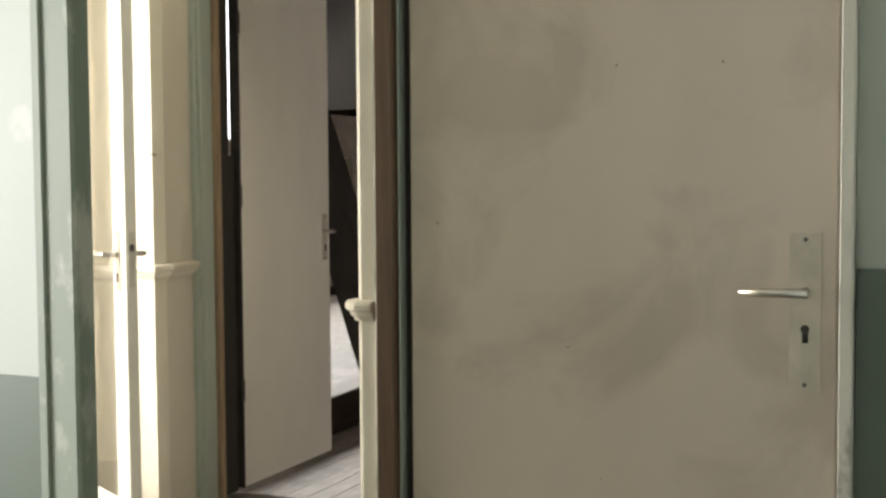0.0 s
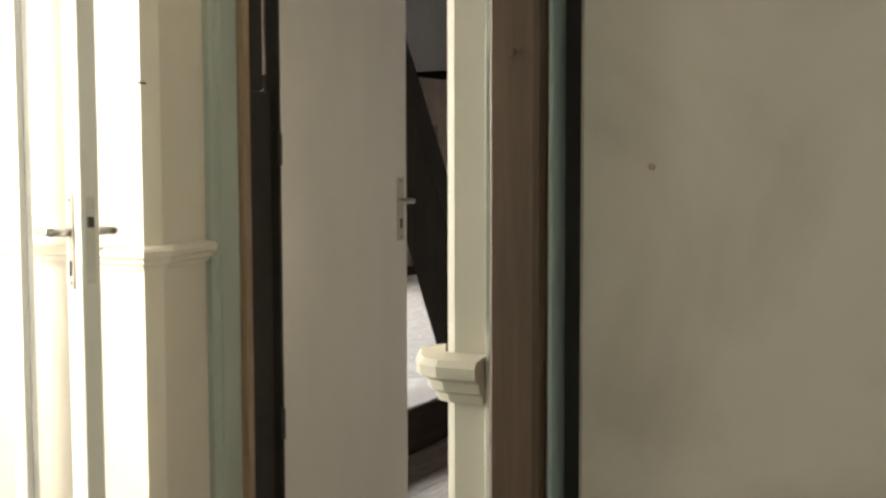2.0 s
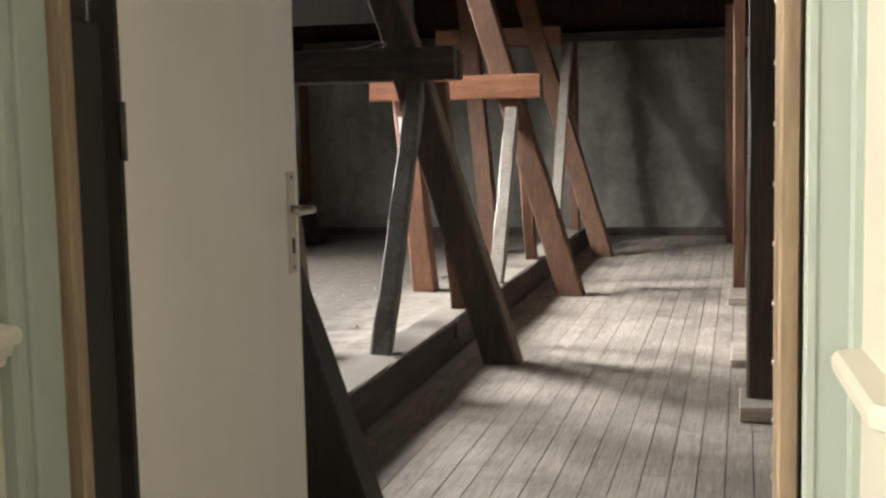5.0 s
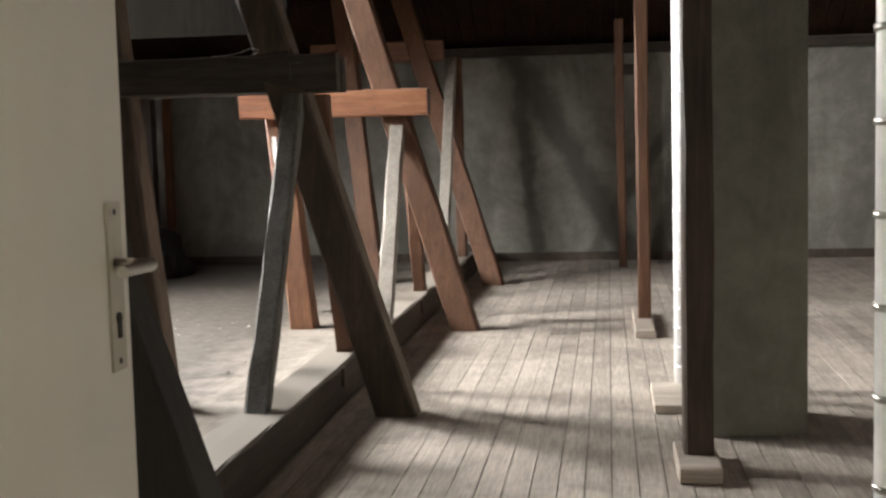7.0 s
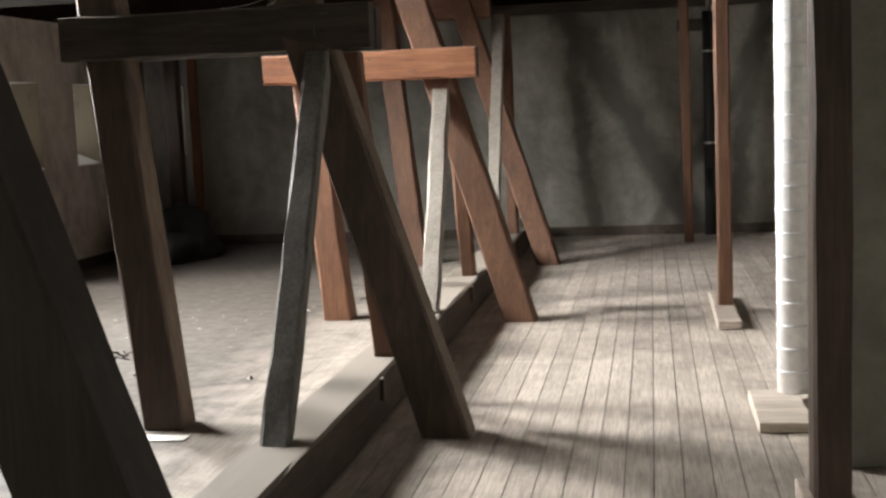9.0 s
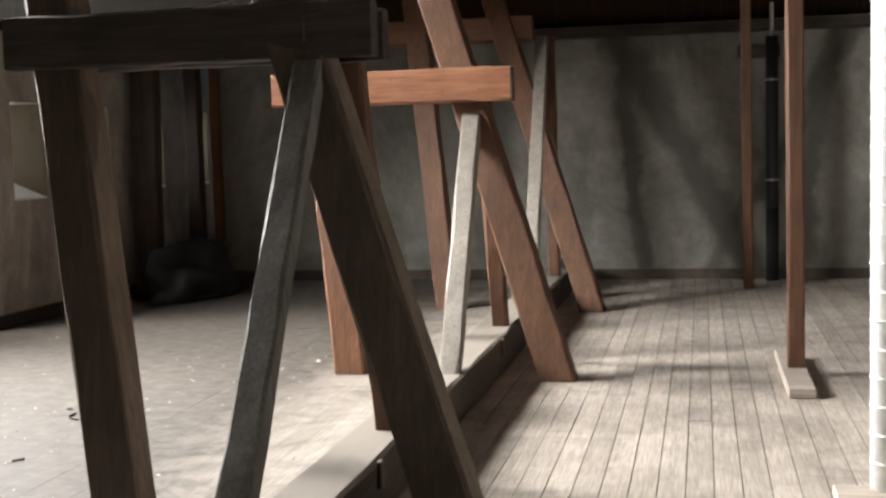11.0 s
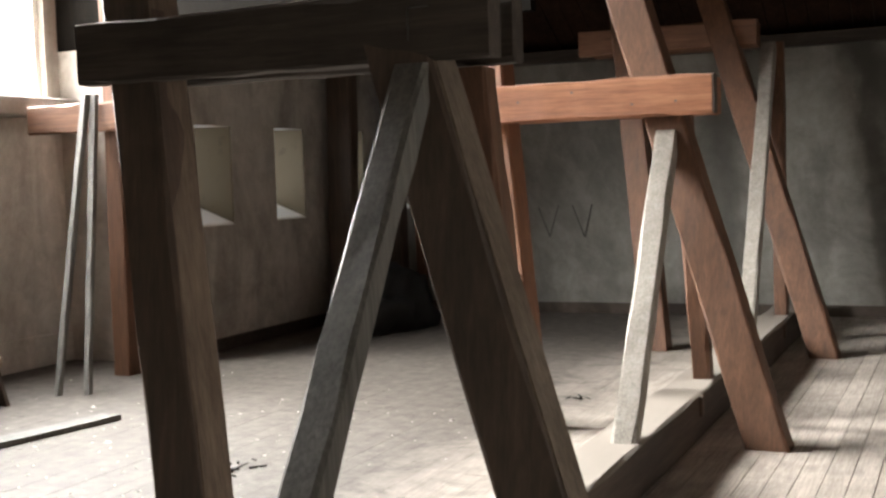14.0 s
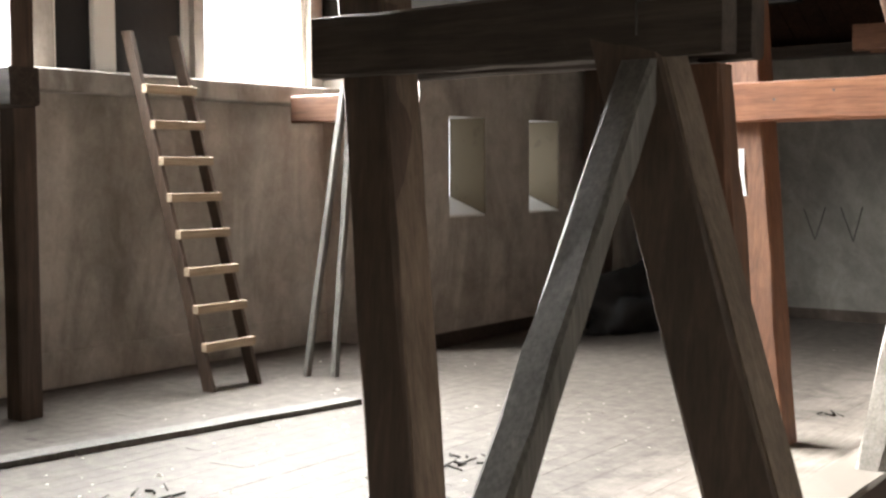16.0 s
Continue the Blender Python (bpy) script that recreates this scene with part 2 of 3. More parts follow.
BASE_BROWN = plaster("dirty_brown_base_paint", (0.07, 0.055, 0.045), (0.115, 0.092, 0.075), (0.17, 0.14, 0.118))
CONCRETE = plaster("pale_concrete_sill", (0.42, 0.40, 0.37), (0.52, 0.5, 0.47), (0.62, 0.6, 0.57))
TARP = plain("black_plastic_sheet", (0.012, 0.0126, 0.0132), 0.62, 0.0, 0.6)
REVEAL_TAN = paint("tan_reveal_dimming", (0.135, 0.108, 0.066), (0.10, 0.08, 0.05), 0.8, 0.6, 0.2)
OAK_BLACK = wood("near_black_oak", (0.012, 0.009, 0.0075), (0.026, 0.02, 0.016), (0.05, 0.038, 0.03), "z", 0.65)
OAK_SIDE = wood("grey_brown_oak_face", (0.10, 0.075, 0.055), (0.17, 0.13, 0.098), (0.25, 0.2, 0.155), "z", 0.8)
SEAM = plain("dull_zinc_seam", (0.82, 0.83, 0.87), 0.45, 0.1)
PAPER = plain("white_paper", (0.8, 0.79, 0.76), 0.8)
LINO = paint("dark_hall_floor", (0.10, 0.085, 0.07), (0.15, 0.13, 0.11), 0.4, 0.7)
WHITE_WALL = paint("white_hall_ceiling_paint", (0.78, 0.76, 0.70), (0.7, 0.68, 0.62), 0.7, 0.75)
GROUT = plain("dirt_in_the_joints", (0.10, 0.085, 0.07), 0.9)
LADDER_TREAD = wood("tan_ladder_tread_wood", (0.40, 0.31, 0.21), (0.52, 0.41, 0.29), (0.60, 0.49, 0.36), "y", 0.7)

glass_m, gnt, gb = nodes_of("dusty_window_glass")
gb.inputs["Base Color"].default_value = (1, 1, 1, 1)
gb.inputs["Roughness"].default_value = 0.02
gb.inputs["Transmission Weight"].default_value = 1.0
GLASS = glass_m

glow, gnt2, gb2 = nodes_of("overcast_daylight_backdrop")
gb2.inputs["Base Color"].default_value = (0, 0, 0, 1)
gb2.inputs["Emission Color"].default_value = (0.97, 0.98, 1.0, 1)
gb2.inputs["Emission Strength"].default_value = 2.6
DAYLIGHT = glow


# ---------- mesh helpers ----------
def mesh_of(name, bm, material):
    bmesh.ops.recalc_face_normals(bm, faces=bm.faces)
    me = bpy.data.meshes.new(name)
    bm.to_mesh(me)
    bm.free()
    me.materials.append(material)
    return me


def part(name, bm, material, parent, label=""):
    ob = new(name, mesh_of(name, bm, material))
    ob.parent = parent
    if label:
        ob["label"] = label
    return ob


def thing(name, bm, material, label, category, kind="", group=""):
    return tagged(new(name, mesh_of(name, bm, material)), label, category, group, kind)


def empty(name, at, label, category, group="", kind=""):
    ob = new(name)
    ob.location = at
    ob.empty_display_size = 0.1
    return tagged(ob, label, category, group, kind)


def box(x0, x1, y0, y1, z0, z1, bev=0.0, bm=None, m=None):
    bm = bm or bmesh.new()
    vs = [bm.verts.new((x, y, z)) for z in (z0, z1) for y in (y0, y1) for x in (x0, x1)]
    fs = [bm.faces.new([vs[i] for i in q]) for q in ((0, 1, 3, 2), (4, 6, 7, 5), (0, 4, 5, 1), (2, 3, 7, 6), (0, 2, 6, 4), (1, 5, 7, 3))]
    if bev:
        es = list({e for f in fs for e in f.edges})
        bmesh.ops.bevel(bm, geom=es, offset=bev, segments=1, affect="EDGES")
    if m is not None:
        bmesh.ops.transform(bm, matrix=m, verts=bm.verts)
    return bm


def timber(p0, p1, wx, wy, chamfer=0.012, rings=9, rough=0.004, seed=1, taper=1.0, axis="z"):
    """A hewn timber between two points, its section square to the given axis, with worn arrises."""
    rnd = random.Random(seed)
    bm = bmesh.new()
    p0, p1 = Vector(p0), Vector(p1)
    u, v = {"z": ((1, 0, 0), (0, 1, 0)), "x": ((0, 1, 0), (0, 0, 1)), "y": ((1, 0, 0), (0, 0, 1))}[axis]
    u, v = Vector(u), Vector(v)
    loops = []
    for i in range(rings):
        t = i / (rings - 1)
        c = p0.lerp(p1, t)
        k = 1 + (taper - 1) * t
        hx, hy = wx / 2 * k, wy / 2 * k
        ring = []
        for sx, sy, cx, cy in ((-1, -1, 1, 0), (1, -1, -1, 0), (1, -1, 0, 1), (1, 1, 0, -1), (1, 1, -1, 0), (-1, 1, 1, 0), (-1, 1, 0, -1), (-1, -1, 0, 1)):
            ch = chamfer * rnd.uniform(0.4, 1.5)
            q = c + u * (sx * hx + cx * ch + rnd.uniform(-rough, rough)) + v * (sy * hy + cy * ch + rnd.uniform(-rough, rough))
            ring.append(bm.verts.new(q))
        loops.append(ring)
    for a, b in zip(loops, loops[1:]):
        for j in range(8):
            bm.faces.new((a[j], a[(j + 1) % 8], b[(j + 1) % 8], b[j]))
    bm.faces.new(loops[0][::-1])
    bm.faces.new(loops[-1])
    return bm


def tube(p0, p1, r, n=16, bm=None, r1=None):
    bm = bm or bmesh.new()
    p0, p1 = Vector(p0), Vector(p1)
    q = (p1 - p0).to_track_quat("Z", "Y").to_matrix()
    rings = []
    for c, rr in ((p0, r), (p1, r if r1 is None else r1)):
        rings.append([bm.verts.new(c + q @ Vector((rr * math.cos(2 * math.pi * k / n), rr * math.sin(2 * math.pi * k / n), 0))) for k in range(n)])
    for k in range(n):
        f = bm.faces.new((rings[0][k], rings[0][(k + 1) % n], rings[1][(k + 1) % n], rings[1][k]))
        f.smooth = True
    bm.faces.new(rings[0][::-1])
    bm.faces.new(rings[1])
    return bm


def extrude(profile, p0, p1, out, bm=None, miter0=0.0, miter1=0.0):
    """Sweeps a moulding profile of (outward, height) pairs from p0 to p1; out is its outward way; miters slide the ends."""
    bm = bm or bmesh.new()
    p0, p1, out = Vector(p0), Vector(p1), Vector(out)
    along = (p1 - p0).normalized()
    rows = []
    for p, s in ((p0, miter0), (p1, miter1)):
        rows.append([bm.verts.new(p + out * o + Vector((0, 0, h)) + along * (s * o)) for o, h in profile])
    n = len(profile)
    for k in range(n):
        bm.faces.new((rows[0][k], rows[0][(k + 1) % n], rows[1][(k + 1) % n], rows[1][k]))
    bm.faces.new(rows[0][::-1])
    bm.faces.new(rows[1])
    return bm


def prism(points, z0, z1):
    bm = bmesh.new()
    a = [bm.verts.new((x, y, z0)) for x, y in points]
    b = [bm.verts.new((x, y, z1)) for x, y in points]
    n = len(points)
    for k in range(n):
        bm.faces.new((a[k], a[(k + 1) % n], b[(k + 1) % n], b[k]))
    bm.faces.new(a[::-1])
    bm.faces.new(b)
    return bm


def gridwall(axis, a0, a1, u0, u1, z0, z1, holes):
    """A wall between a0 and a1 on its axis ('x' or 'y'), from u0 to u1 and z0 to z1, with rectangular holes (ua, ub, za, zb)."""
    us = sorted({u0, u1, *[h[0] for h in holes], *[h[1] for h in holes]})
    zs = sorted({z0, z1, *[h[2] for h in holes], *[h[3] for h in holes]})
    solid = {}
    for i in range(len(us) - 1):
        for j in range(len(zs) - 1):
            cu, cz = (us[i] + us[i + 1]) / 2, (zs[j] + zs[j + 1]) / 2
            solid[i, j] = not any(h[0] < cu < h[1] and h[2] < cz < h[3] for h in holes)
    bm = bmesh.new()
    made = {}

    def v(i, j, s):
        if (i, j, s) not in made:
            a = a1 if s else a0
            made[i, j, s] = bm.verts.new((a, us[i], zs[j]) if axis == "x" else (us[i], a, zs[j]))
        return made[i, j, s]

    for (i, j), full in solid.items():
        if not full:
            continue
        for s in (0, 1):
            bm.faces.new((v(i, j, s), v(i + 1, j, s), v(i + 1, j + 1, s), v(i, j + 1, s)))
        for di, dj, p, q in ((-1, 0, (i, j), (i, j + 1)), (1, 0, (i + 1, j), (i + 1, j + 1)), (0, -1, (i, j), (i + 1, j)), (0, 1, (i, j + 1), (i + 1, j + 1))):
            if not solid.get((i + di, j + dj), False):
                bm.faces.new((v(*p, 0), v(*q, 0), v(*q, 1), v(*p, 1)))
    return bm


# ---------- attic shell ----------
WALL_TOP = 2.565
NICHES = [5.16 + 1.265 * k for k in range(4)]
thing("wall_left_niches", gridwall("x", -5.54, -5.15, 4.75, 10.3, 0, WALL_TOP, [(y, y + 0.55, 1.09, 1.955) for y in NICHES]),
      PLASTER_WARM, "brownish grey plastered wall with four narrow window niches", "wall", "structure")
thing("wall_left_window", gridwall("x", -6.5, -6.2, -6.0, 4.75, 0, 5.24, [(0.6, 1.78, 2.16, 5.05), (2.0, 3.28, 2.16, 5.05), (3.38, 4.6, 2.16, 5.05)]),
      PLASTER_WARM, "stained plaster wall below a row of windows", "wall", "structure")
thing("wall_return", box(-6.5, -5.542, 4.752, 5.0, 0, 2.6), PLASTER_WARM, "plastered wall return beside the windows", "wall", "structure")
thing("wall_gable", box(-6.5, -2.0, 4.76, 4.86, 2.603, 5.24), SHADE_BLACK, "boarded dormer cheek coloured near-black for shade", "wall", "structure")
thing("wall_back", box(-4.70, 4.75, 8.60, 8.90, 0, WALL_TOP), PLASTER, "pale grey stained plastered wall with dark ragged bands", "wall", "structure")
thing("wall_alcove_side", box(-4.697, -4.5, 8.903, 10.3, 0, WALL_TOP), PLASTER_WARM, "plastered side wall of a deep corner", "wall", "structure")
thing("wall_alcove", box(-5.5, -4.5, 10.303, 10.5, 0, WALL_TOP), PLASTER_WARM, "plastered end wall of a deep corner", "wall", "structure")
thing("wall_right", box(4.42, 4.72, -5.997, 8.597, 0, WALL_TOP), PLASTER, "grey plastered side wall", "wall", "structure")
thing("wall_base_course", box(-4.69, 4.41, 8.585, 8.597, 0, 0.11), BASE_BROWN, "dirty brown skirting strip along the plaster wall", "skirting", "structure")


def boards_plane(name, p, along, across, length, width, step, label):
    """Roof lining: narrow boards side by side in one mesh."""
    bm = bmesh.new()
    p, along, across = Vector(p), Vector(along).normalized(), Vector(across).normalized()
    nrm = along.cross(across)
    n = int(width / step)
    rnd = random.Random(len(name))
    for k in range(n):
        a = p + across * (k * step)
        off = nrm * rnd.uniform(-0.006, 0.006)
        q = [a + off, a + across * (step - 0.008) + off, a + across * (step - 0.008) + along * length + off, a + along * length + off]
        vs = [bm.verts.new(x) for x in q] + [bm.verts.new(x + nrm * 0.022) for x in q]
        for f in ((0, 1, 2, 3), (7, 6, 5, 4), (0, 4, 5, 1), (1, 5, 6, 2), (2, 6, 7, 3), (3, 7, 4, 0)):
            bm.faces.new([vs[i] for i in f])
    return thing(name, bm, ROOF_BOARD, label, "ceiling", "structure")


boards_plane("ceiling_back", (-5.5, 8.91, 2.57), (0, -1, 0.56), (1, 0, 0), 5.6, 10.3, 0.19, "dark brown boarded roof slope above the plaster wall")
boards_plane("ceiling_left", (-5.48, 10.4, 2.59), (1, 0, 0.82), (0, -1, 0), 4.4, 5.6, 0.19, "dark brown boarded roof slope above the niches")
boards_plane("ceiling_right", (4.75, -6.0, 2.59), (-1, 0, 0.82), (0, 1, 0), 4.4, 14.8, 0.19, "dark brown boarded roof slope")
thing("ceiling_top", box(-6.6, 4.8, -6.6, 10.6, 5.25, 5.3), ROOF_BOARD, "dark boarded roof top", "ceiling", "structure")
# roof skin outside, to keep the daylight out of the joints
thing("ceiling_skin", extrude([(0, 0), (0, 0.05), (-6.6, 3.75), (-6.6, 3.70)], (-5.6, 9.15, 2.645), (4.9, 9.15, 2.645), (0, 1, 0)), BLACK,
      "roof covering behind the boards", "ceiling", "structure")
thing("ceiling_skin_left", extrude([(0, 0), (0, 0.05), (-4.4, 3.66), (-4.4, 3.61)], (-5.62, 10.6, 2.66), (-5.62, 4.9, 2.66), (-1, 0, 0)), BLACK,
      "roof covering behind the boards", "ceiling", "structure")
thing("ceiling_skin_right", extrude([(0, 0), (0, 0.05), (-4.4, 3.66), (-4.4, 3.61)], (4.95, -6.1, 2.66), (4.95, 8.9, 2.66), (1, 0, 0)), BLACK,
      "roof covering behind the boards", "ceiling", "structure")
thing("wall_front_gable", gridwall("y", -6.3, -6.2, -6.5, 4.75, 3.31, 5.24, []), ROOF_BOARD, "dark boarded gable above the door", "wall", "structure")
thing("wall_plate_back", timber((-4.6, 8.52, 2.625), (4.4, 8.52, 2.625), 0.15, 0.12, axis="x", seed=61), OAK_DARK_X,
      "dark wall plate on top of the plaster wall", "beam", "structure")
thing("backdrop", box(-9.6, -9.5, -14, 16, -3, 9), DAYLIGHT, "bright overcast daylight outside the windows", "sky", "structure")

# ---------- hall shell ----------
H0, H1 = FLOOR_HALL, 3.2
thing("wall_hall_left", prism([(-6.5, -6.6), (0.332, -6.6), (0.415, -6.583), (0.43, -6.53), (0.39, -6.298), (0.383, -6.17), (0.30, -6.16), (-6.5, -6.16)], 0, H1),
      CREAM, "cream painted wall with a chamfered corner beside the attic door", "wall", "structure")
thing("wall_hall_right", prism([(1.452, -6.003), (1.452, -6.33), (1.467, -6.582), (1.513, -6.645), (4.75, -6.66), (4.75, -6.003)], 0, H1),
      CREAM, "cream painted wall with a chamfered corner beside the attic door", "wall", "structure")
thing("wall_door_head", box(0.409, 1.45, -6.3, -6.003, 2.46, H1 - 0.003), CREAM, "cream wall above the attic door", "wall", "structure")
thing("wall_pier", prism([(1.837, -7.60), (1.837, -7.715), (1.938, -7.924), (1.942, -7.930), (1.949, -7.933), (2.0, -7.932), (2.0, -7.60)], H0, H1),
      CREAM, "narrow cream wall end with a rounded corner", "wall", "structure")
thing("wall_hall_door", gridwall("y", -7.93, -7.803, 2.001, 4.75, H0, H1, [(2.05, 2.948, H0 - 0.01, 2.46)]), HALL_GREEN_GREY,
      "grey-green painted wall around a closed door", "wall", "structure")
thing("wall_dado_right", box(2.950, 4.6, -7.937, -7.932, H0, 1.435), DADO, "dark green painted dado", "dado", "structure")
thing("wall_stub", box(-1.0, 2.14, -9.118, -9.075, H0, H1), HALL_GREEN_GREY, "pale grey-green painted partition with a worn surface", "wall", "structure")
thing("wall_dado_stub", box(-0.99, 2.138, -9.123, -9.119, H0, 1.37), DADO, "grey-green painted dado on the partition", "dado", "structure")
thing("wall_hall_window", gridwall("x", -1.3, -1.0, -12.3, -6.603, H0, H1, [(-8.95, -7.45, 1.0, 2.6), (-11.65, -10.15, 1.0, 2.6)]), CREAM, "cream hall wall with a window", "wall", "structure")
thing("wall_hall_end", box(-1.3, 4.75, -12.6, -12.303, H0, H1), HALL_GREEN_GREY, "painted end wall of the hall", "wall", "structure")
thing("wall_hall_side", box(4.6, 4.75, -12.3, -6.663, H0, H1), HALL_GREEN_GREY, "painted side wall of the hall", "wall", "structure")
thing("ceiling_hall", box(-1.3, 4.75, -12.6, -6.2, H1 + 0.002, H1 + 0.1), WHITE_WALL, "white painted hall ceiling", "ceiling", "structure")
thing("floor_hall", box(-1.3, 4.75, -12.6, -6.0, H0 - 0.1, H0 - 0.002), LINO, "dark worn hall floor", "floor", "structure")
thing("step_attic", box(0.45, 1.45, -5.998, -5.66, 0.002, 0.2, 0.008), BLOCK, "bare wooden step below the attic door", "step", "structure")

# moss green post at the end of the partition
post_bm = box(2.142, 2.194, -9.13, -9.095, H0, H1 - 0.003, 0.004)
box(2.139, 2.153, -9.134, -9.128, H0, H1 - 0.003, 0.002, post_bm)
thing("trim_partition_post", post_bm, FRAME_MOSS, "worn moss green door post at the partition end", "door frame", "structure")

RAIL = [(0, 0.0), (0.012, 0.0), (0.016, 0.014), (0.026, 0.02), (0.03, 0.036), (0.046, 0.044), (0.048, 0.062), (0.04, 0.072), (0.0, 0.078)]


def rail(name, points, z, label, size=1.0):
    """A moulded chair rail along a plan polyline, mitred at its corners; the wall lies to the left of the way."""
    bm = bmesh.new()
    pts = [Vector((x, y, z)) for x, y in points]
    rows = []
    for i, p in enumerate(pts):
        d0 = (p - pts[i - 1]).normalized() if i else (pts[1] - p).normalized()
        d1 = (pts[i + 1] - p).normalized() if i < len(pts) - 1 else d0
        n0, n1 = Vector((d0.y, -d0.x, 0)), Vector((d1.y, -d1.x, 0))
        out = (n0 + n1) / (1 + n0.dot(n1))
        rows.append([bm.verts.new(p + out * (o * size) + Vector((0, 0, h * size))) for o, h in RAIL])
    n = len(RAIL)
    for a, b in zip(rows, rows[1:]):
        for k in range(n):
            bm.faces.new((a[k], a[(k + 1) % n], b[(k + 1) % n], b[k]))
    bm.faces.new(rows[0][::-1])
    bm.faces.new(rows[-1])
    return thing(name, bm, CREAM, label, "chair rail", "structure")


RZ = 1.247
rail("trim_chair_rail_left", [(-0.9, -6.602), (0.332, -6.602), (0.415, -6.585), (0.432, -6.53), (0.394, -6.315)], RZ, "moulded cream chair rail turning round the chamfered corner", 0.72)
rail("trim_chair_rail_right", [(1.456, -6.345), (1.469, -6.584), (1.514, -6.647), (4.5, -6.662)], RZ, "moulded cream chair rail turning round the chamfered corner", 0.72)
rail("trim_chair_rail_pier", [(1.918, -7.889), (1.936, -7.926), (1.941, -7.932), (1.949, -7.935), (1.981, -7.934)], 1.302, "moulded cream chair rail on the wall end", 0.56)


def panel_frame(name, x0, x1, y, z0, z1, label):
    bm = bmesh.new()
    for a, b, c, d in ((x0, x1, z0, z0 + 0.03), (x0, x1, z1 - 0.03, z1), (x0, x0 + 0.03, z0 + 0.03, z1 - 0.03), (x1 - 0.03, x1, z0 + 0.03, z1 - 0.03)):
        box(a, b, y - 0.004, y, c, d, 0, bm)
    return thing(name, bm, CREAM, label, "panel moulding", "structure")


panel_frame("trim_panel_moulding", 1.82, 2.9, -6.651, 0.475, 1.165, "raised cream panel moulding below the chair rail")

# attic door frame
fr = empty("door_frame_attic", (0.9, -6.2, H0), "pale green painted door frame with a tan rebate", "door frame", "", "structure")
bm = box(0.345, 0.417, -6.312, -6.192, H0, 2.46, 0.006)
box(0.345, 0.426, -6.285, -6.262, H0, 2.46, 0.003, bm)
part("left_jamb", bm, FRAME_GREEN, fr).matrix_parent_inverse = fr.matrix_world.inverted()


def kid(ob, parent):
    """Keeps a part where it was built in the world."""
    ob.matrix_parent_inverse = Matrix.Translation(parent.location).inverted()
    return ob


def piece(name, bm, material, parent, label=""):
    return kid(part(name, bm, material, parent, label), parent)


for o in fr.children:
    kid(o, fr)
bm = box(1.394, 1.468, -6.335, -6.205, H0, 2.46, 0.006)
box(1.394, 1.41, -6.338, -6.29, H0, 2.46, 0.004, bm)
box(1.44, 1.476, -6.35, -6.31, H0, 2.46, 0.004, bm)
piece("right_jamb", bm, FRAME_GREEN, fr)
piece("left_rebate", box(0.385, 0.436, -6.19, -6.162, H0, 2.46, 0.004), FRAME_TAN, fr, "tan bare wood door rebate")
# black filler added behind the hinges to block daylight and darken the gap
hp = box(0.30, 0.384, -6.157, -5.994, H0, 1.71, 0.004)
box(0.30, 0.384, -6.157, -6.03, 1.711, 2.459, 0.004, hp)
piece("hinge_post", hp, BLACK, fr, "black filler that darkens the gap behind the hinges")
piece("right_rebate", box(1.368, 1.3935, -6.30, -6.12, H0, 2.46, 0.004), FRAME_TAN, fr, "tan bare wood door rebate")
piece("head", box(0.4265, 1.385, -6.31, -6.2, 2.38, 2.459, 0.004), FRAME_GREEN, fr)


def lever(parent, at, out, along, length=0.115, material=STEEL, plate=(0.2, 0.042), low=0.1):
    """A lever handle on a long plate: at the spindle; out leaves the door face; along is the way of the grip."""
    at, out, along = Vector(at), Vector(out).normalized(), Vector(along).normalized()
    up = Vector((0, 0, 1))
    side = up.cross(out)
    bm = bmesh.new()
    h, w = plate
    q = [at + side * (sx * w / 2) + up * z for z in (-low, h - low) for sx in (-1, 1)]
    vs = [bm.verts.new(p + out * d) for d in (0.0005, 0.004) for p in q]
    for f in ((0, 1, 3, 2), (4, 6, 7, 5), (0, 4, 5, 1), (2, 3, 7, 6), (0, 2, 6, 4), (1, 5, 7, 3)):
        bm.faces.new([vs[i] for i in f])
    pl = piece("door_plate", bm, PLATE, parent, "dulled metal door plate")
    bm = tube(at, at + out * 0.05, 0.009, 12)
    tube(at + out * 0.047 - along * 0.008, at + out * 0.047 + along * length, 0.009, 12, bm, 0.0075)
    piece("door_handle", bm, material, parent, "plain metal lever handle")
    bm = tube(at - up * 0.068 + out * 0.0041, at - up * 0.068 + out * 0.006, 0.008, 12)
    p = at - up * 0.083 + out * 0.0042
    for a in (-0.004, 0.004):
        tube(p + side * a * 0.5 + up * 0.012, p + side * a * 0.5 - up * 0.01, 0.0035, 8, bm)
    piece("keyhole", bm, BLACK, parent, "dark keyhole")
    for z in (h - low - 0.012, -low + 0.012):
        piece("screw", tube(at + up * z + out * 0.0041, at + up * z + out * 0.0055, 0.004, 8), IRON, parent)
    return pl


# closed door in the hall
door = empty("door_hall", (2.1, -7.94, H0), "closed scuffed greyish cream flush door with a lever handle", "door", "", "structure")
piece("leaf", box(2.077, 2.920, -7.96, -7.925, H0 + 0.006, 2.45, 0.004), DOOR_CREAM, door)
lever(door, (2.864, -7.96, 1.393), (0, -1, 0), (-1, 0, 0), 0.112, STEEL, (0.289, 0.056), 0.182)
piece("frame_left", box(2.0055, 2.05, -7.984, -7.88, H0, 2.46, 0.004), FRAME_BROWN, door, "brown varnished frame strip")
piece("frame_edge", box(1.9825, 2.0053, -7.94, -7.9335, H0, 2.46, 0.001), FRAME_CHIPPED, door, "pale green strip with chipped white paint")
piece("frame_bead", box(2.0505, 2.055, -7.966, -7.87, H0, 2.46, 0.002), FRAME_GREEN, door, "thin pale green bead")
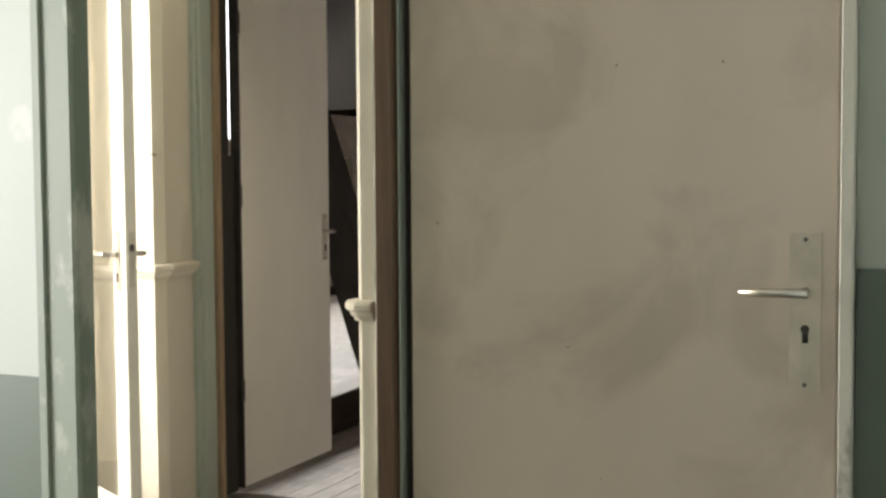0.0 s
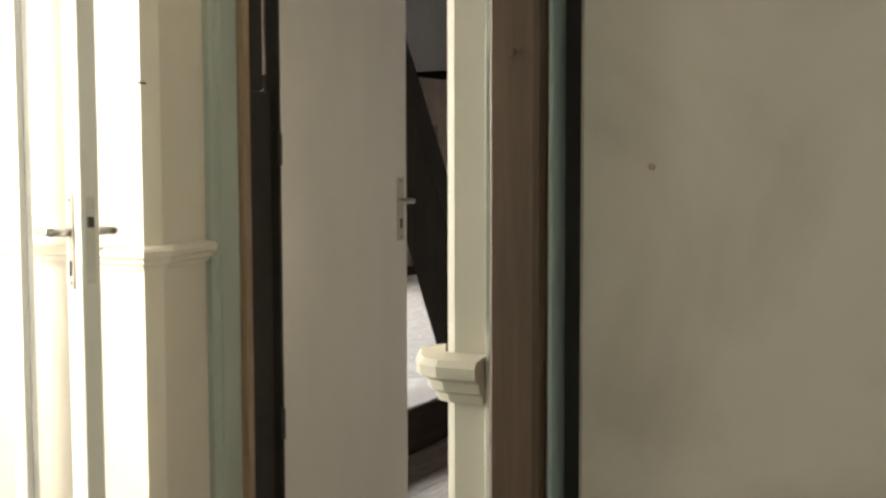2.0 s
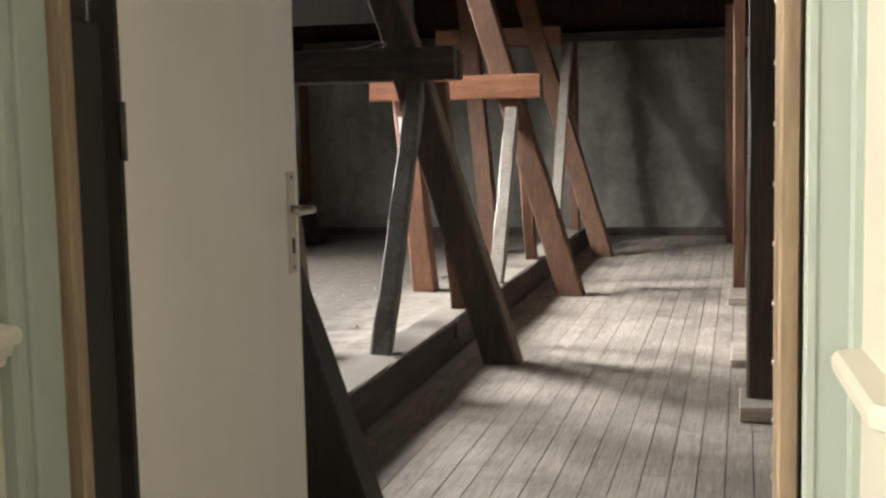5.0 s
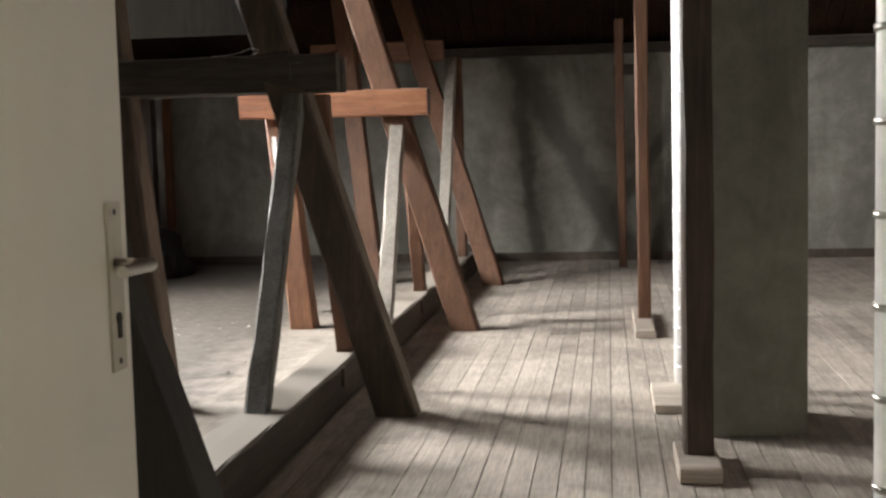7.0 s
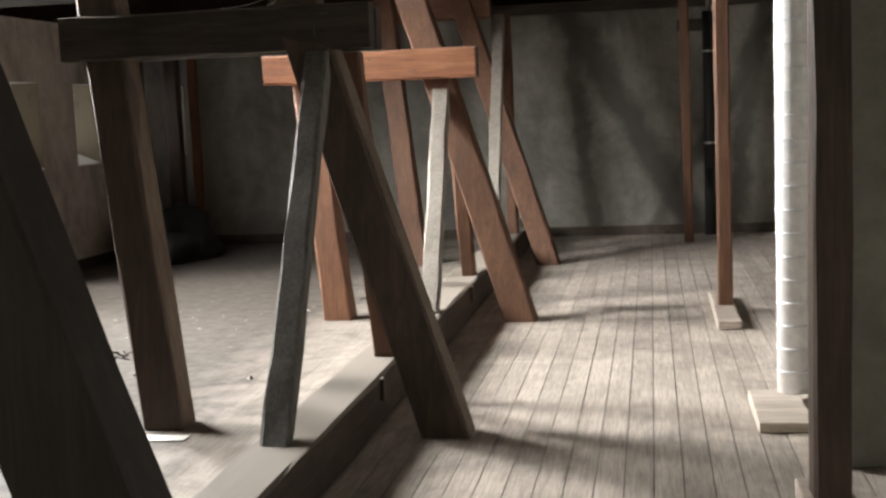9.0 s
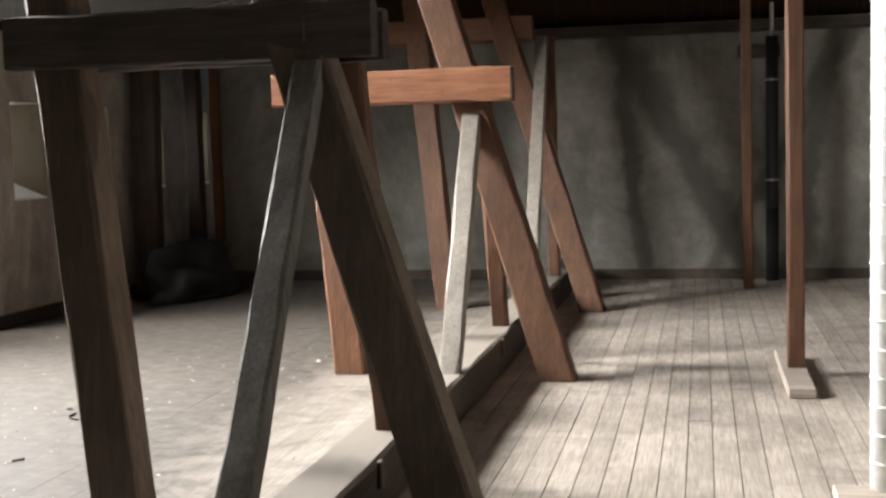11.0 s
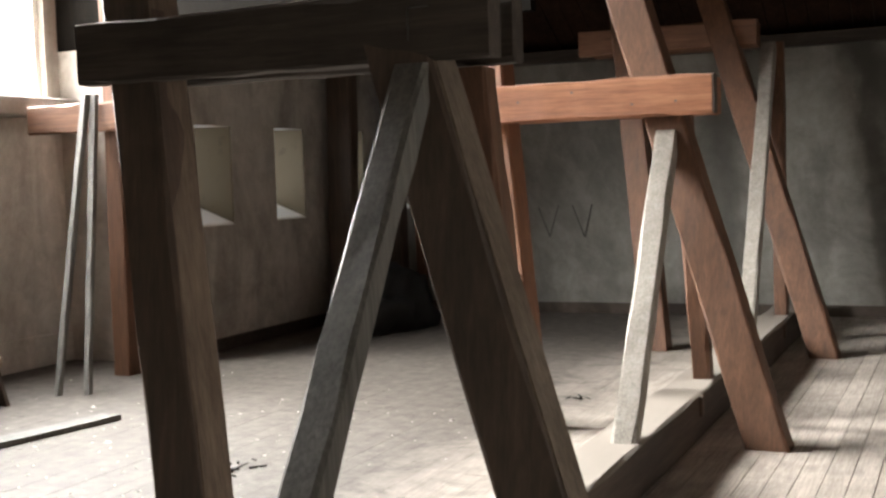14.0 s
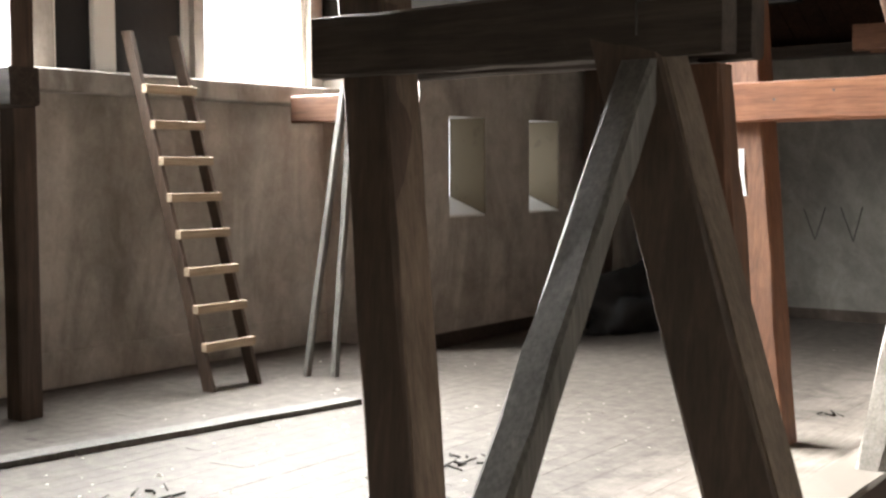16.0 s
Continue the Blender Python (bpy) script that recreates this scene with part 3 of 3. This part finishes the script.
# the joint's shade is a black strip, with an unseen black backing behind
piece("rebate", box(2.0555, 2.0765, -7.936, -7.86, H0, 2.46), BLACK, door, "black strip for the shaded joint at the hinges")
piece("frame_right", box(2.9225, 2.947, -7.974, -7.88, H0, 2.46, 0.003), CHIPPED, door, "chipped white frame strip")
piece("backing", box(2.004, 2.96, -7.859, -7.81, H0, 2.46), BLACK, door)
piece("frame_head", box(2.0565, 2.922, -7.97, -7.88, 2.452, 2.459), FRAME_BROWN, door)
srnd = random.Random(5)
for k in range(7):
    sx, sz = srnd.uniform(2.12, 2.75), srnd.uniform(1.0, 2.1)
    piece("dent", tube((sx, -7.9612, sz), (sx, -7.9602, sz), srnd.uniform(0.0015, 0.003), 8), FRAME_TAN, door)

# bright open door leaf beside the hall window
E1, D1 = Vector((0.616, -7.006, 0)), Vector((-0.866, 0.5, 0)).normalized()
N1 = Vector((-D1.y, D1.x, 0))
if N1.y > 0:
    N1 = -N1
leaf1 = empty("door_open_white", (0.616, -7.006, H0), "open white glazed door seen on its edge", "door", "", "structure")


def slab(e, d, n, length, thick, z0, z1, bev=0.003):
    bm = box(0, length, 0, thick, z0, z1, bev)
    m = Matrix(((d.x, -n.x, 0, e.x), (d.y, -n.y, 0, e.y), (0, 0, 1, 0), (0, 0, 0, 1)))
    bmesh.ops.transform(bm, matrix=m, verts=bm.verts)
    return bm


piece("lock_stile", slab(E1, D1, N1, 0.105, 0.04, H0 + 0.01, 2.44), DOOR_WHITE, leaf1)
piece("hinge_stile", slab(E1 + D1 * 0.515, D1, N1, 0.105, 0.04, H0 + 0.01, 2.44), DOOR_WHITE, leaf1)
piece("bottom_rail", slab(E1 + D1 * 0.106, D1, N1, 0.408, 0.04, H0 + 0.01, H0 + 0.2), DOOR_WHITE, leaf1)
piece("top_rail", slab(E1 + D1 * 0.106, D1, N1, 0.408, 0.04, 2.32, 2.44), DOOR_WHITE, leaf1)
pane = piece("pane", slab(E1 + D1 * 0.106 - N1 * 0.017, D1, N1, 0.408, 0.006, H0 + 0.2, 2.32, 0), GLASS, leaf1, "clear glass pane")
pane.visible_shadow = False
piece("lock_forend", slab(E1 - D1 * 0.0025 - N1 * 0.010, D1, N1, 0.004, 0.02, 1.26, 1.44, 0), FOREND, leaf1, "steel lock plate on the door edge")
piece("latch", slab(E1 - D1 * 0.009 - N1 * 0.013, D1, N1, 0.01, 0.014, 1.377, 1.399, 0.002), IRON, leaf1, "dark latch bolt")
S1 = E1 + D1 * 0.06 + Vector((0, 0, 1.365))
lever(leaf1, S1, N1, D1, 0.1, STEEL, (0.2, 0.036), 0.12)
lever(leaf1, S1 - N1 * 0.04, -N1, D1, 0.1, STEEL, (0.2, 0.036), 0.12)

# attic door leaf, swung into the attic
leaf2 = empty("door_attic", (0.42, -5.98, H0), "open off-white flush door swung into the attic", "door", "", "structure")
piece("leaf", box(0.364, 0.404, -5.975, -5.225, H0 + 0.012, 2.44, 0.004), DOOR_GREY, leaf2)
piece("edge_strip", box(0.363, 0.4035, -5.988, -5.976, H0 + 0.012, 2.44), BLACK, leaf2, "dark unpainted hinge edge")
lever(leaf2, (0.404, -5.275, 1.373), (1, 0, 0), (0, -1, 0), 0.085, STEEL, (0.215, 0.042), 0.135)
for z in (0.7, 1.5, 2.2):
    piece("hinge", tube((0.411, -5.99, z), (0.411, -5.99, z + 0.09), 0.006, 10), IRON, leaf2, "dark barrel hinge")

# ---------- attic timbers ----------

def strut_pts(x, y, dx, lean, z0, z1):
    return (x + dx * z0, y + lean * z0, z0), (x + dx * z1, y + lean * z1, z1)


def truss(y, mats, collar, collar_x, lean, seed, label, main=(-0.132, 0.224, -0.03), post=(-1.51, 0.12), foot=(-0.59, -1.16), top=(-0.71, 0.22), low=0.07):
    """One roof truss on the attic floor: leaning main strut, outer post, double collar beam and two small braces on the sill."""
    main_m, post_m, collar_m, front_m, back_m = mats
    yc, zc = collar
    t = empty("roof_truss", (-0.8, y, 0), label, "roof truss", "roof trusses")
    a, b = strut_pts(main[0], y + main[2], -0.338, lean, 0.002, 4.5)
    piece("main_strut", timber(a, b, main[1], 0.19, seed=seed, rings=15), main_m, t)
    a, b = strut_pts(post[0], y + post[1], -0.125, lean * 0.6, 0.002, 4.5)
    piece("outer_post", timber(a, b, 0.2, 0.2, seed=seed + 1, rings=15, taper=0.95), post_m, t)
    x0, x1 = collar_x
    piece("collar_beam", timber((x0, yc, zc), (x1, yc, zc), 0.1, 0.214, seed=seed + 2, rings=11, axis="x"), collar_m, t)
    piece("rear_collar_beam", timber((x0 + 0.05, yc + 0.29, zc), (x1 - 0.03, yc + 0.29, zc), 0.1, 0.205, seed=seed + 3, rings=11, axis="x"), collar_m, t)
    zt = zc - low
    piece("front_brace", timber((foot[0], y + foot[1], 0.25), (top[0], yc + top[1], zt), 0.112, 0.115, seed=seed + 4, rings=11), front_m, t)
    piece("back_brace", timber((-0.595, y + 0.57, 0.25), (-0.65, yc + 0.25, zt), 0.105, 0.12, seed=seed + 5, rings=11), back_m, t)
    return t


truss(0.0, (OAK_DARK, OAK_DARK, OAK_DARK_X, OAK_GREY, PINE_DARK), (0.082, 1.933), (-2.037, -0.48), 0.11, 11, "dark oak roof truss with a weathered grey brace",
      (-0.162, 0.222, -0.08), (-1.603, 0.05), (-0.655, -1.15), (-0.735, -0.02), 0.115)
truss(3.02, (PINE_DARK, PINE_RED, PINE_RED_X, WOOD_PALE, PINE_DARK), (3.178, 1.859), (-2.008, -0.423), 0.2, 31, "red-brown pine roof truss with a pale wooden brace")
truss(6.125, (PINE_DARK, PINE_DARK, PINE_BROWN_X, WOOD_PALE, PINE_DARK), (6.80, 2.545), (-2.27, -0.77), 0.27, 51, "brown pine roof truss with a high collar beam",
      (-0.19, 0.217, -0.03))
s0 = empty("leaning_strut", (-0.2, -3.08, 0), "near-black leaning oak roof strut by the door", "roof strut")
a, b = strut_pts(-0.24, -3.08, -0.325, -0.02, 0.002, 4.5)
piece("timber", timber(a, b, 0.28, 0.2, seed=71, rings=15), OAK_BLACK, s0)

sill = empty("sill_beam", (-0.64, 1.0, 0), "dark oak sill beam lying on the floor boards", "beam")
piece("timber", timber((-0.635, -4.7, 0.126), (-0.635, 8.3, 0.126), 0.25, 0.248, seed=81, rings=40, axis="y", chamfer=0.015, rough=0.005), OAK_SILL, sill)
for ky in (0.03, 3.05, 6.15):
    piece("peg", box(-0.515, -0.49, ky, ky + 0.05, 0.13, 0.24, 0.005), OAK_DARK, sill, "dark wooden peg on the side of the beam")

# nail heads and a dark end grain cap on the red-brown collar
second = bpy.data.objects["roof_truss.001"]
nrnd = random.Random(44)
for nx in (-1.86, -1.52, -1.2, -0.86, -0.62):
    z = 1.859 + nrnd.uniform(-0.06, 0.06)
    piece("nail_head", tube((nx, 3.127, z), (nx, 3.123, z), 0.007, 8), IRON, second)
piece("end_cap", timber((-0.426, 3.178, 1.859), (-0.416, 3.178, 1.859), 0.098, 0.21, seed=45, rings=3, axis="x"), OAK_DARK_X, second, "dark weathered end grain")

# paler side faces of the nearest truss
near = bpy.data.objects["roof_truss"]
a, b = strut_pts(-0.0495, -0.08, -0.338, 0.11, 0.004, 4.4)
piece("worn_face", timber(a, b, 0.012, 0.165, seed=16, rings=19, chamfer=0.004, rough=0.003), OAK_SIDE, near, "paler grey-brown side face")
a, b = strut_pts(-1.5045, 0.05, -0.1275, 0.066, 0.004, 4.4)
piece("worn_face", timber(a, b, 0.012, 0.17, seed=17, rings=19, chamfer=0.004, rough=0.003), OAK_SIDE, near, "paler grey-brown side face")

# iron cramp on the nearest collar
cramp = bmesh.new()
tube((-0.745, 0.028, 1.99), (-0.745, 0.028, 1.89), 0.004, 6, cramp)
tube((-0.745, 0.028, 1.99), (-0.675, 0.028, 1.99), 0.004, 6, cramp)
thing("iron_cramp", cramp, IRON, "bent iron cramp on the dark collar beam", "cramp")

# ---------- right side: props, duct, column ----------
pole = empty("wooden_prop", (1.305, 3.27, 0), "brown wooden prop standing on a flat wood block", "prop", "wooden props")
piece("base_block", box(1.217, 1.372, 2.52, 3.82, 0.002, 0.06, 0.006), BLOCK, pole, "bare wood base block")
piece("shaft", timber((1.308, 3.2, 0.061), (1.298, 3.2, 3.4), 0.105, 0.1, seed=91), PINE_DARK, pole)
pole2 = empty("wooden_prop", (1.185, 7.75, 0), "dark brown wooden prop near the plaster wall", "prop", "wooden props")
piece("shaft", timber((1.19, 7.75, 0.002), (1.17, 7.75, 2.9), 0.1, 0.1, seed=92), PINE_DARK, pole2)
dp = empty("drain_pipe", (1.455, 8.45, 0), "black iron drain pipe in front of the plaster wall", "pipe")
piece("pipe", tube((1.455, 8.45, 0.002), (1.455, 8.45, 2.5), 0.062, 18), TARP, dp)
piece("foot", tube((1.455, 8.45, 0.001), (1.455, 8.45, 0.75), 0.066, 18, None, 0.0625), TARP, dp)
piece("vent_pipe", tube((1.455, 8.45, 2.501), (1.455, 8.45, 3.1), 0.022, 12), STEEL, dp, "thin bright pipe on top")
for z in (1.03, 2.05):
    piece("pipe_clip", tube((1.455, 8.45, z), (1.455, 8.45, z + 0.02), 0.066, 18), STEEL, dp, "metal pipe clip")
    piece("clip_screw", tube((1.445, 8.39, z + 0.01), (1.445, 8.36, z + 0.01), 0.014, 8), PAPER, dp, "pale clip end")
thing("pipe_bracket", timber((1.12, 8.54, 2.36), (1.54, 8.54, 2.36), 0.1, 0.13, seed=93, axis="x"), OAK_DARK_X, "dark timber bracket on the plaster wall beside the pipe", "bracket")


def duct(name, x, y, r, z0, z1, step, label, block):
    d = empty(name, (x, y, 0), label, "duct", "ducts")
    piece("pipe", tube((x, y, z0), (x, y, z1), r, 28), ZINC, d)
    z = z0 + step
    while z < z1:
        piece("seam_ring", tube((x, y, z - 0.011), (x, y, z - 0.001), r + 0.003, 28), SEAM if block else STEEL, d)
        z += step
    if block:
        piece("base_board", box(x - 0.225, x + 0.02, y - 0.62, y + 0.03, 0.002, 0.05, 0.005), BLOCK, d, "bare wood board under the pipe")
    else:
        piece("clamp", box(x - 0.03, x + 0.02, y - r - 0.02, y - r + 0.002, 0.62, 0.67, 0.004), IRON, d, "pipe clamp")
    return d


duct("zinc_duct", 1.489, 0.57, 0.083, 0.051, 3.5, 0.115, "silver zinc duct standing on a board", True)
duct("zinc_duct", 1.438, -5.0, 0.042, 0.002, 3.4, 0.128, "ringed silver zinc pipe beside the attic door", False)

post = empty("oak_post", (1.43, -1.13, 0), "dark brown oak post on a pale block", "post")
piece("base_block", box(1.32, 1.51, -1.44, -0.95, 0.002, 0.075, 0.006), BLOCK, post, "pale wood block with a dark front")
piece("shaft", timber((1.425, -1.15, 0.076), (1.425, -1.15, 3.8), 0.135, 0.14, seed=95), OAK_DARK, post)
thing("column", prism([(1.53, -0.58), (2.012, -0.51), (2.012, 0.05), (1.53, 0.05)], 0.002, 3.7), RENDER_GREY, "grey-green rendered column beside the oak post", "column", "structure")
thing("baseboard_right", box(4.395, 4.418, -5.9, 8.3, 0.002, 0.1), PLASTER_WARM, "dirty skirting along the side wall", "skirting", "structure")

# ---------- window side ----------
ledge = empty("window_ledge", (-6.1, 2.5, 1.9), "pale plastered ledge below the windows", "ledge", "", "structure")
piece("board", box(-6.198, -5.98, 0.2, 4.74, 2.04, 2.195, 0.012), CONCRETE, ledge)


def window_unit(y0, y1, label, glazed):
    w = empty("window_%d" % (1 + int(y0)), (-6.3, (y0 + y1) / 2, 2.16), label, "window", "", "structure")
    f = 0.06
    for n, a, b, c, d in (("stile", y0, y0 + f, 2.162, 5.048), ("stile", y1 - f, y1, 2.162, 5.048), ("rail", y0 + f, y1 - f, 2.162, 2.162 + f), ("rail", y0 + f, y1 - f, 5.048 - f, 5.048)):
        piece(n, box(-6.33, -6.26, a + 0.001, b - 0.001, c, d, 0.004), DOOR_WHITE, w)
    if glazed:
        piece("pane", box(-6.30, -6.294, y0 + f, y1 - f, 2.225, 4.985), glazed, w, "dark dirty pane")
    return w


window_unit(3.38, 4.6, "bright open window frame above the ledge", None)
w_mid = window_unit(2.0, 3.28, "white window frame with a dark covered pane", TARP)
piece("mullion", box(-6.35, -6.24, 2.37, 2.56, 2.2225, 4.987, 0.006), DOOR_WHITE, w_mid, "broad pale window mullion")
window_unit(0.6, 1.78, "bright window above the ledge", None)

# ladder
lad = empty("wooden_ladder", (-5.2, 2.66, 0), "steep wooden ladder with tan treads leaning on the window ledge", "ladder")
LT, LB = Vector((-6.0, 2.68, 2.49)), Vector((-5.2, 2.66, 0.002))
for s in (-0.215, 0.215):
    piece("rail", timber(LB + Vector((0, s, 0)), LT + Vector((0, s, 0)), 0.10, 0.035, seed=int(100 + s * 10), chamfer=0.004, rough=0.001), OAK_DARK, lad)
for k in range(8):
    z = 0.30 + 0.254 * k
    c = LB.lerp(LT, z / LT.z) + Vector((0.056, 0, 0))
    piece("tread", box(c.x - 0.02, c.x + 0.035, c.y - 0.235, c.y + 0.235, c.z - 0.03, c.z + 0.03, 0.004), LADDER_TREAD, lad, "tan wooden tread")

for px, py, lab in ((-5.49, 1.2, "dark brown post with a short horizontal beam near the windows"), (-5.19, 4.2, "brown post with a short horizontal beam beside the window wall")):
    p = empty("side_post", (px, py, 0), lab, "post", "side posts")
    piece("shaft", timber((px, py, 0.002), (px + 0.02, py, 3.4), 0.15, 0.16, seed=int(110 + py)), OAK_DARK if py < 2 else PINE_DARK, p)
    over, deep = (0.36, 0.2) if py < 2 else (0.14, 0.1)
    piece("beam", timber((px - 0.7, py - 0.09 - deep / 2, 1.99), (px + over, py - 0.09 - deep / 2, 1.99), deep, 0.22, seed=int(120 + py), axis="x"), OAK_DARK_X if py < 2 else PINE_BROWN_X, p)

for k, (bx, tx) in enumerate((((-5.09, 3.29), (-5.24, 3.92)), ((-4.90, 3.38), (-5.20, 3.97)))):
    thing("leaning_pole", timber((bx[0], bx[1], 0.002), (tx[0], tx[1], 2.15), 0.05, 0.05, seed=130 + k, chamfer=0.008), OAK_GREY,
               "weathered grey pole leaning beside the window", "pole", "", "leaning poles")
thing("loose_plank", timber((-4.72, -0.65, 0.018), (-4.15, 2.70, 0.018), 0.16, 0.034, seed=140, axis="y", chamfer=0.004), OAK_GREY, "loose grey plank lying on the floor boards", "plank")

thing("corner_post", timber((-4.64, 8.53, 0.002), (-4.64, 8.53, 2.555), 0.1, 0.1, seed=150), PINE_RED, "red-brown post at the edge of the deep corner", "post")

for cx, cy, w, top, lean in ((-4.96, 7.35, 0.27, 2.555, 0.05), (-4.85, 8.4, 0.16, 2.555, 0.0)):
    thing("wall_post", timber((cx, cy, 0.002), (cx + lean, cy, top), w, 0.16, seed=int(160 + cy)), OAK_DARK, "dark oak post standing close to the niche wall", "post", "", "wall posts")
for y in NICHES:
    n = empty("window_niche", (-5.3, y + 0.275, 1.09), "narrow niche with a whitened sill and an added tan lining", "niche", "niches", "structure")
    # sill tilted and whitened for daylight glare; tan lining added to dim the reveal
    wedge = box(-5.535, -5.152, y + 0.002, y + 0.534, 1.091, 1.106)
    for v in wedge.verts:
        if v.co.x < -5.3 and v.co.z > 1.1:
            v.co.z = 1.26
    piece("sill", wedge, DOOR_WHITE, n, "sloping sill whitened for its daylight glare")
    piece("lining", box(-5.535, -5.155, y + 0.536, y + 0.5485, 1.107, 1.953), REVEAL_TAN, n, "added tan sheet that dims the side reveal")


def heap(name, at, size, seed, label):
    bm = bmesh.new()
    bmesh.ops.create_icosphere(bm, subdivisions=4, radius=1.0)
    for v in bm.verts:
        n = v.co.normalized()
        k = 1 + 0.45 * noise.noise(n * 1.9 + Vector((seed, 0, 0))) + 0.16 * noise.noise(n * 5 + Vector((0, seed, 0)))
        p = n * k
        v.co = Vector((p.x * size[0], p.y * size[1], max(p.z, 0) * size[2])) + Vector(at)
    for f in bm.faces:
        f.smooth = True
    return thing(name, bm, TARP, label, "plastic sheet")


heap("plastic_sheet", (-4.45, 7.2, 0.002), (0.42, 0.75, 0.52), 3, "crumpled heap of black plastic sheet against the wall")
sheet = bmesh.new()
box(-1.64, -1.42, -0.25, -0.15, 0.003, 0.007, 0, sheet)
thing("paper_scrap", sheet, PAPER, "white scrap of paper lying on the boards", "paper")

# scrawled strokes on the plaster
marks = empty("wall_scrawl", (-3.05, 8.59, 0.94), "two dark scrawled V shapes on the plaster wall", "graffiti")
for x0, x1, z0, z1 in ((-3.27, -3.15, 1.06, 0.75), (-3.15, -3.05, 0.75, 1.07), (-2.9, -2.775, 1.07, 0.74), (-2.775, -2.69, 0.74, 1.08)):
    piece("stroke", tube((x0 - 0.05, 8.597, z0 + 0.04), (x1 - 0.05, 8.597, z1 + 0.04), 0.006, 8), IRON, marks)
thing("paint_streak", timber((-1.718, 3.2, 1.345), (-1.75, 3.231, 1.605), 0.034, 0.008, seed=46, chamfer=0.003, rings=5), PAPER, "white paint streak on the red-brown post", "paint mark")


def scratch(name, p0, p1, r, label):
    return thing(name, tube(p0, p1, r, 6), FRAME_BROWN, label, "mark")


scratch("nail", (1.528, -6.656, 1.493), (1.530, -6.645, 1.491), 0.002, "old nail in the cream wall")
scratch("nail", (0.419, -6.595, 1.703), (0.419, -6.57, 1.702), 0.003, "old nail in the cream wall")
scratch("scratch_mark", (0.33, -6.634, 1.300), (0.30, -6.637, 1.282), 0.002, "dark scratch on the chair rail")
scratch("frame_screw", (2.027, -7.986, 1.605), (2.027, -7.98, 1.605), 0.0035, "screw in the brown door frame")

# wire on the dark collar
wire = bpy.data.curves.new("wire", "CURVE")
wire.dimensions, wire.bevel_depth = "3D", 0.0018
sp_w = wire.splines.new("NURBS")
pts_w = [(-1.22, 0.042, 2.040), (-1.1, 0.037, 2.046), (-1.03, 0.032, 2.056), (-0.98, 0.022, 2.079), (-0.93, 0.022, 2.079), (-0.92, 0.032, 2.054), (-0.97, 0.037, 2.044)]
sp_w.points.add(len(pts_w) - 1)
for q, p in zip(sp_w.points, pts_w):
    q.co = (*p, 1)
sp_w.use_endpoint_u = True
wire.materials.append(STEEL)
tagged(new("wire", wire), "short curl of thin wire on top of the dark collar beam", "wire")

# skirting board of the window wall
thing("baseboard_window_wall", box(-6.197, -6.17, -5.9, 4.74, 0.002, 0.26, 0.008), PLASTER_WARM, "low dirty plinth along the window wall", "skirting", "structure")
thing("baseboard_niche_wall", box(-5.147, -5.125, 4.76, 10.2, 0.002, 0.12, 0.006), OAK_DARK_X, "dark skirting below the niches", "skirting", "structure")

# crumbs and litter on the window side of the floor
lit = bmesh.new()
lrnd = random.Random(21)
for k in range(260):
    x, y = -3.2 + lrnd.gauss(0, 0.9), 1.2 + lrnd.gauss(0, 1.6)
    if x > -0.85 or x < -6.0:
        continue
    r = lrnd.uniform(0.004, 0.014) * (2.0 if lrnd.random() < 0.08 else 1)
    c = Vector((x, y, 0.0025))
    base = [lit.verts.new(c + Vector((r * math.cos(a + lrnd.uniform(-.3, .3)), r * math.sin(a), 0))) for a in (0, 1.3, 2.6, 3.9, 5.2)]
    tip = lit.verts.new(c + Vector((lrnd.uniform(-r, r) * 0.3, 0, r * lrnd.uniform(0.4, 0.8))))
    for a, b in zip(base, base[1:] + base[:1]):
        lit.faces.new((a, b, tip))
thing("plaster_crumbs", lit, CONCRETE, "pale plaster crumbs scattered on the dirty boards", "debris", "stuff")
lit = bmesh.new()
for cx, cy, n, s in ((-2.64, 1.76, 14, 0.10), (-3.5, 0.45, 8, 0.10), (-2.9, 0.9, 6, 0.5), (-1.48, 4.05, 4, 0.05)):
    for k in range(n):
        p = Vector((cx + lrnd.gauss(0, s), cy + lrnd.gauss(0, s), 0.006))
        a = lrnd.uniform(0, 6.28)
        d = Vector((math.cos(a), math.sin(a), 0)) * lrnd.uniform(0.015, 0.05)
        tube(p - d, p + d + Vector((0, 0, lrnd.uniform(0, 0.02))), lrnd.uniform(0.003, 0.008), 5, lit)
thing("litter", lit, BLACK, "dark splinters and litter on the boards", "debris", "stuff")

# ---------- floor ----------
thing("floor_base", box(-6.5, 4.75, -6.0, 10.5, -0.2, -0.022), GROUT, "dirt-filled joints below the boards", "floor base", "structure")
floor = empty("floor", (0, 0, 0), "dusty pale wooden floor boards", "floor", "", "structure")
frnd = random.Random(9)
W = 0.1185
meshes = {}
for k in range(94):
    x = -6.2 + k * W
    y = -5.99 - frnd.uniform(0, 3.5)
    while y < 10.3:
        ln = frnd.choice((3.6, 4.4, 5.2))
        a, b = max(y, -5.99), min(y + ln - 0.004, 10.3)
        y += ln
        if b - a < 0.3:
            continue
        gap, lift = (0.0008, 0.0004) if x < -0.9 else (0.0025, 0.0012)
        bm = box(x + gap, x + W - gap, a, b, -0.02, frnd.uniform(-lift, lift), 0.0)
        ob = new("board", mesh_of("board", bm, BOARD))
        ob.parent = floor
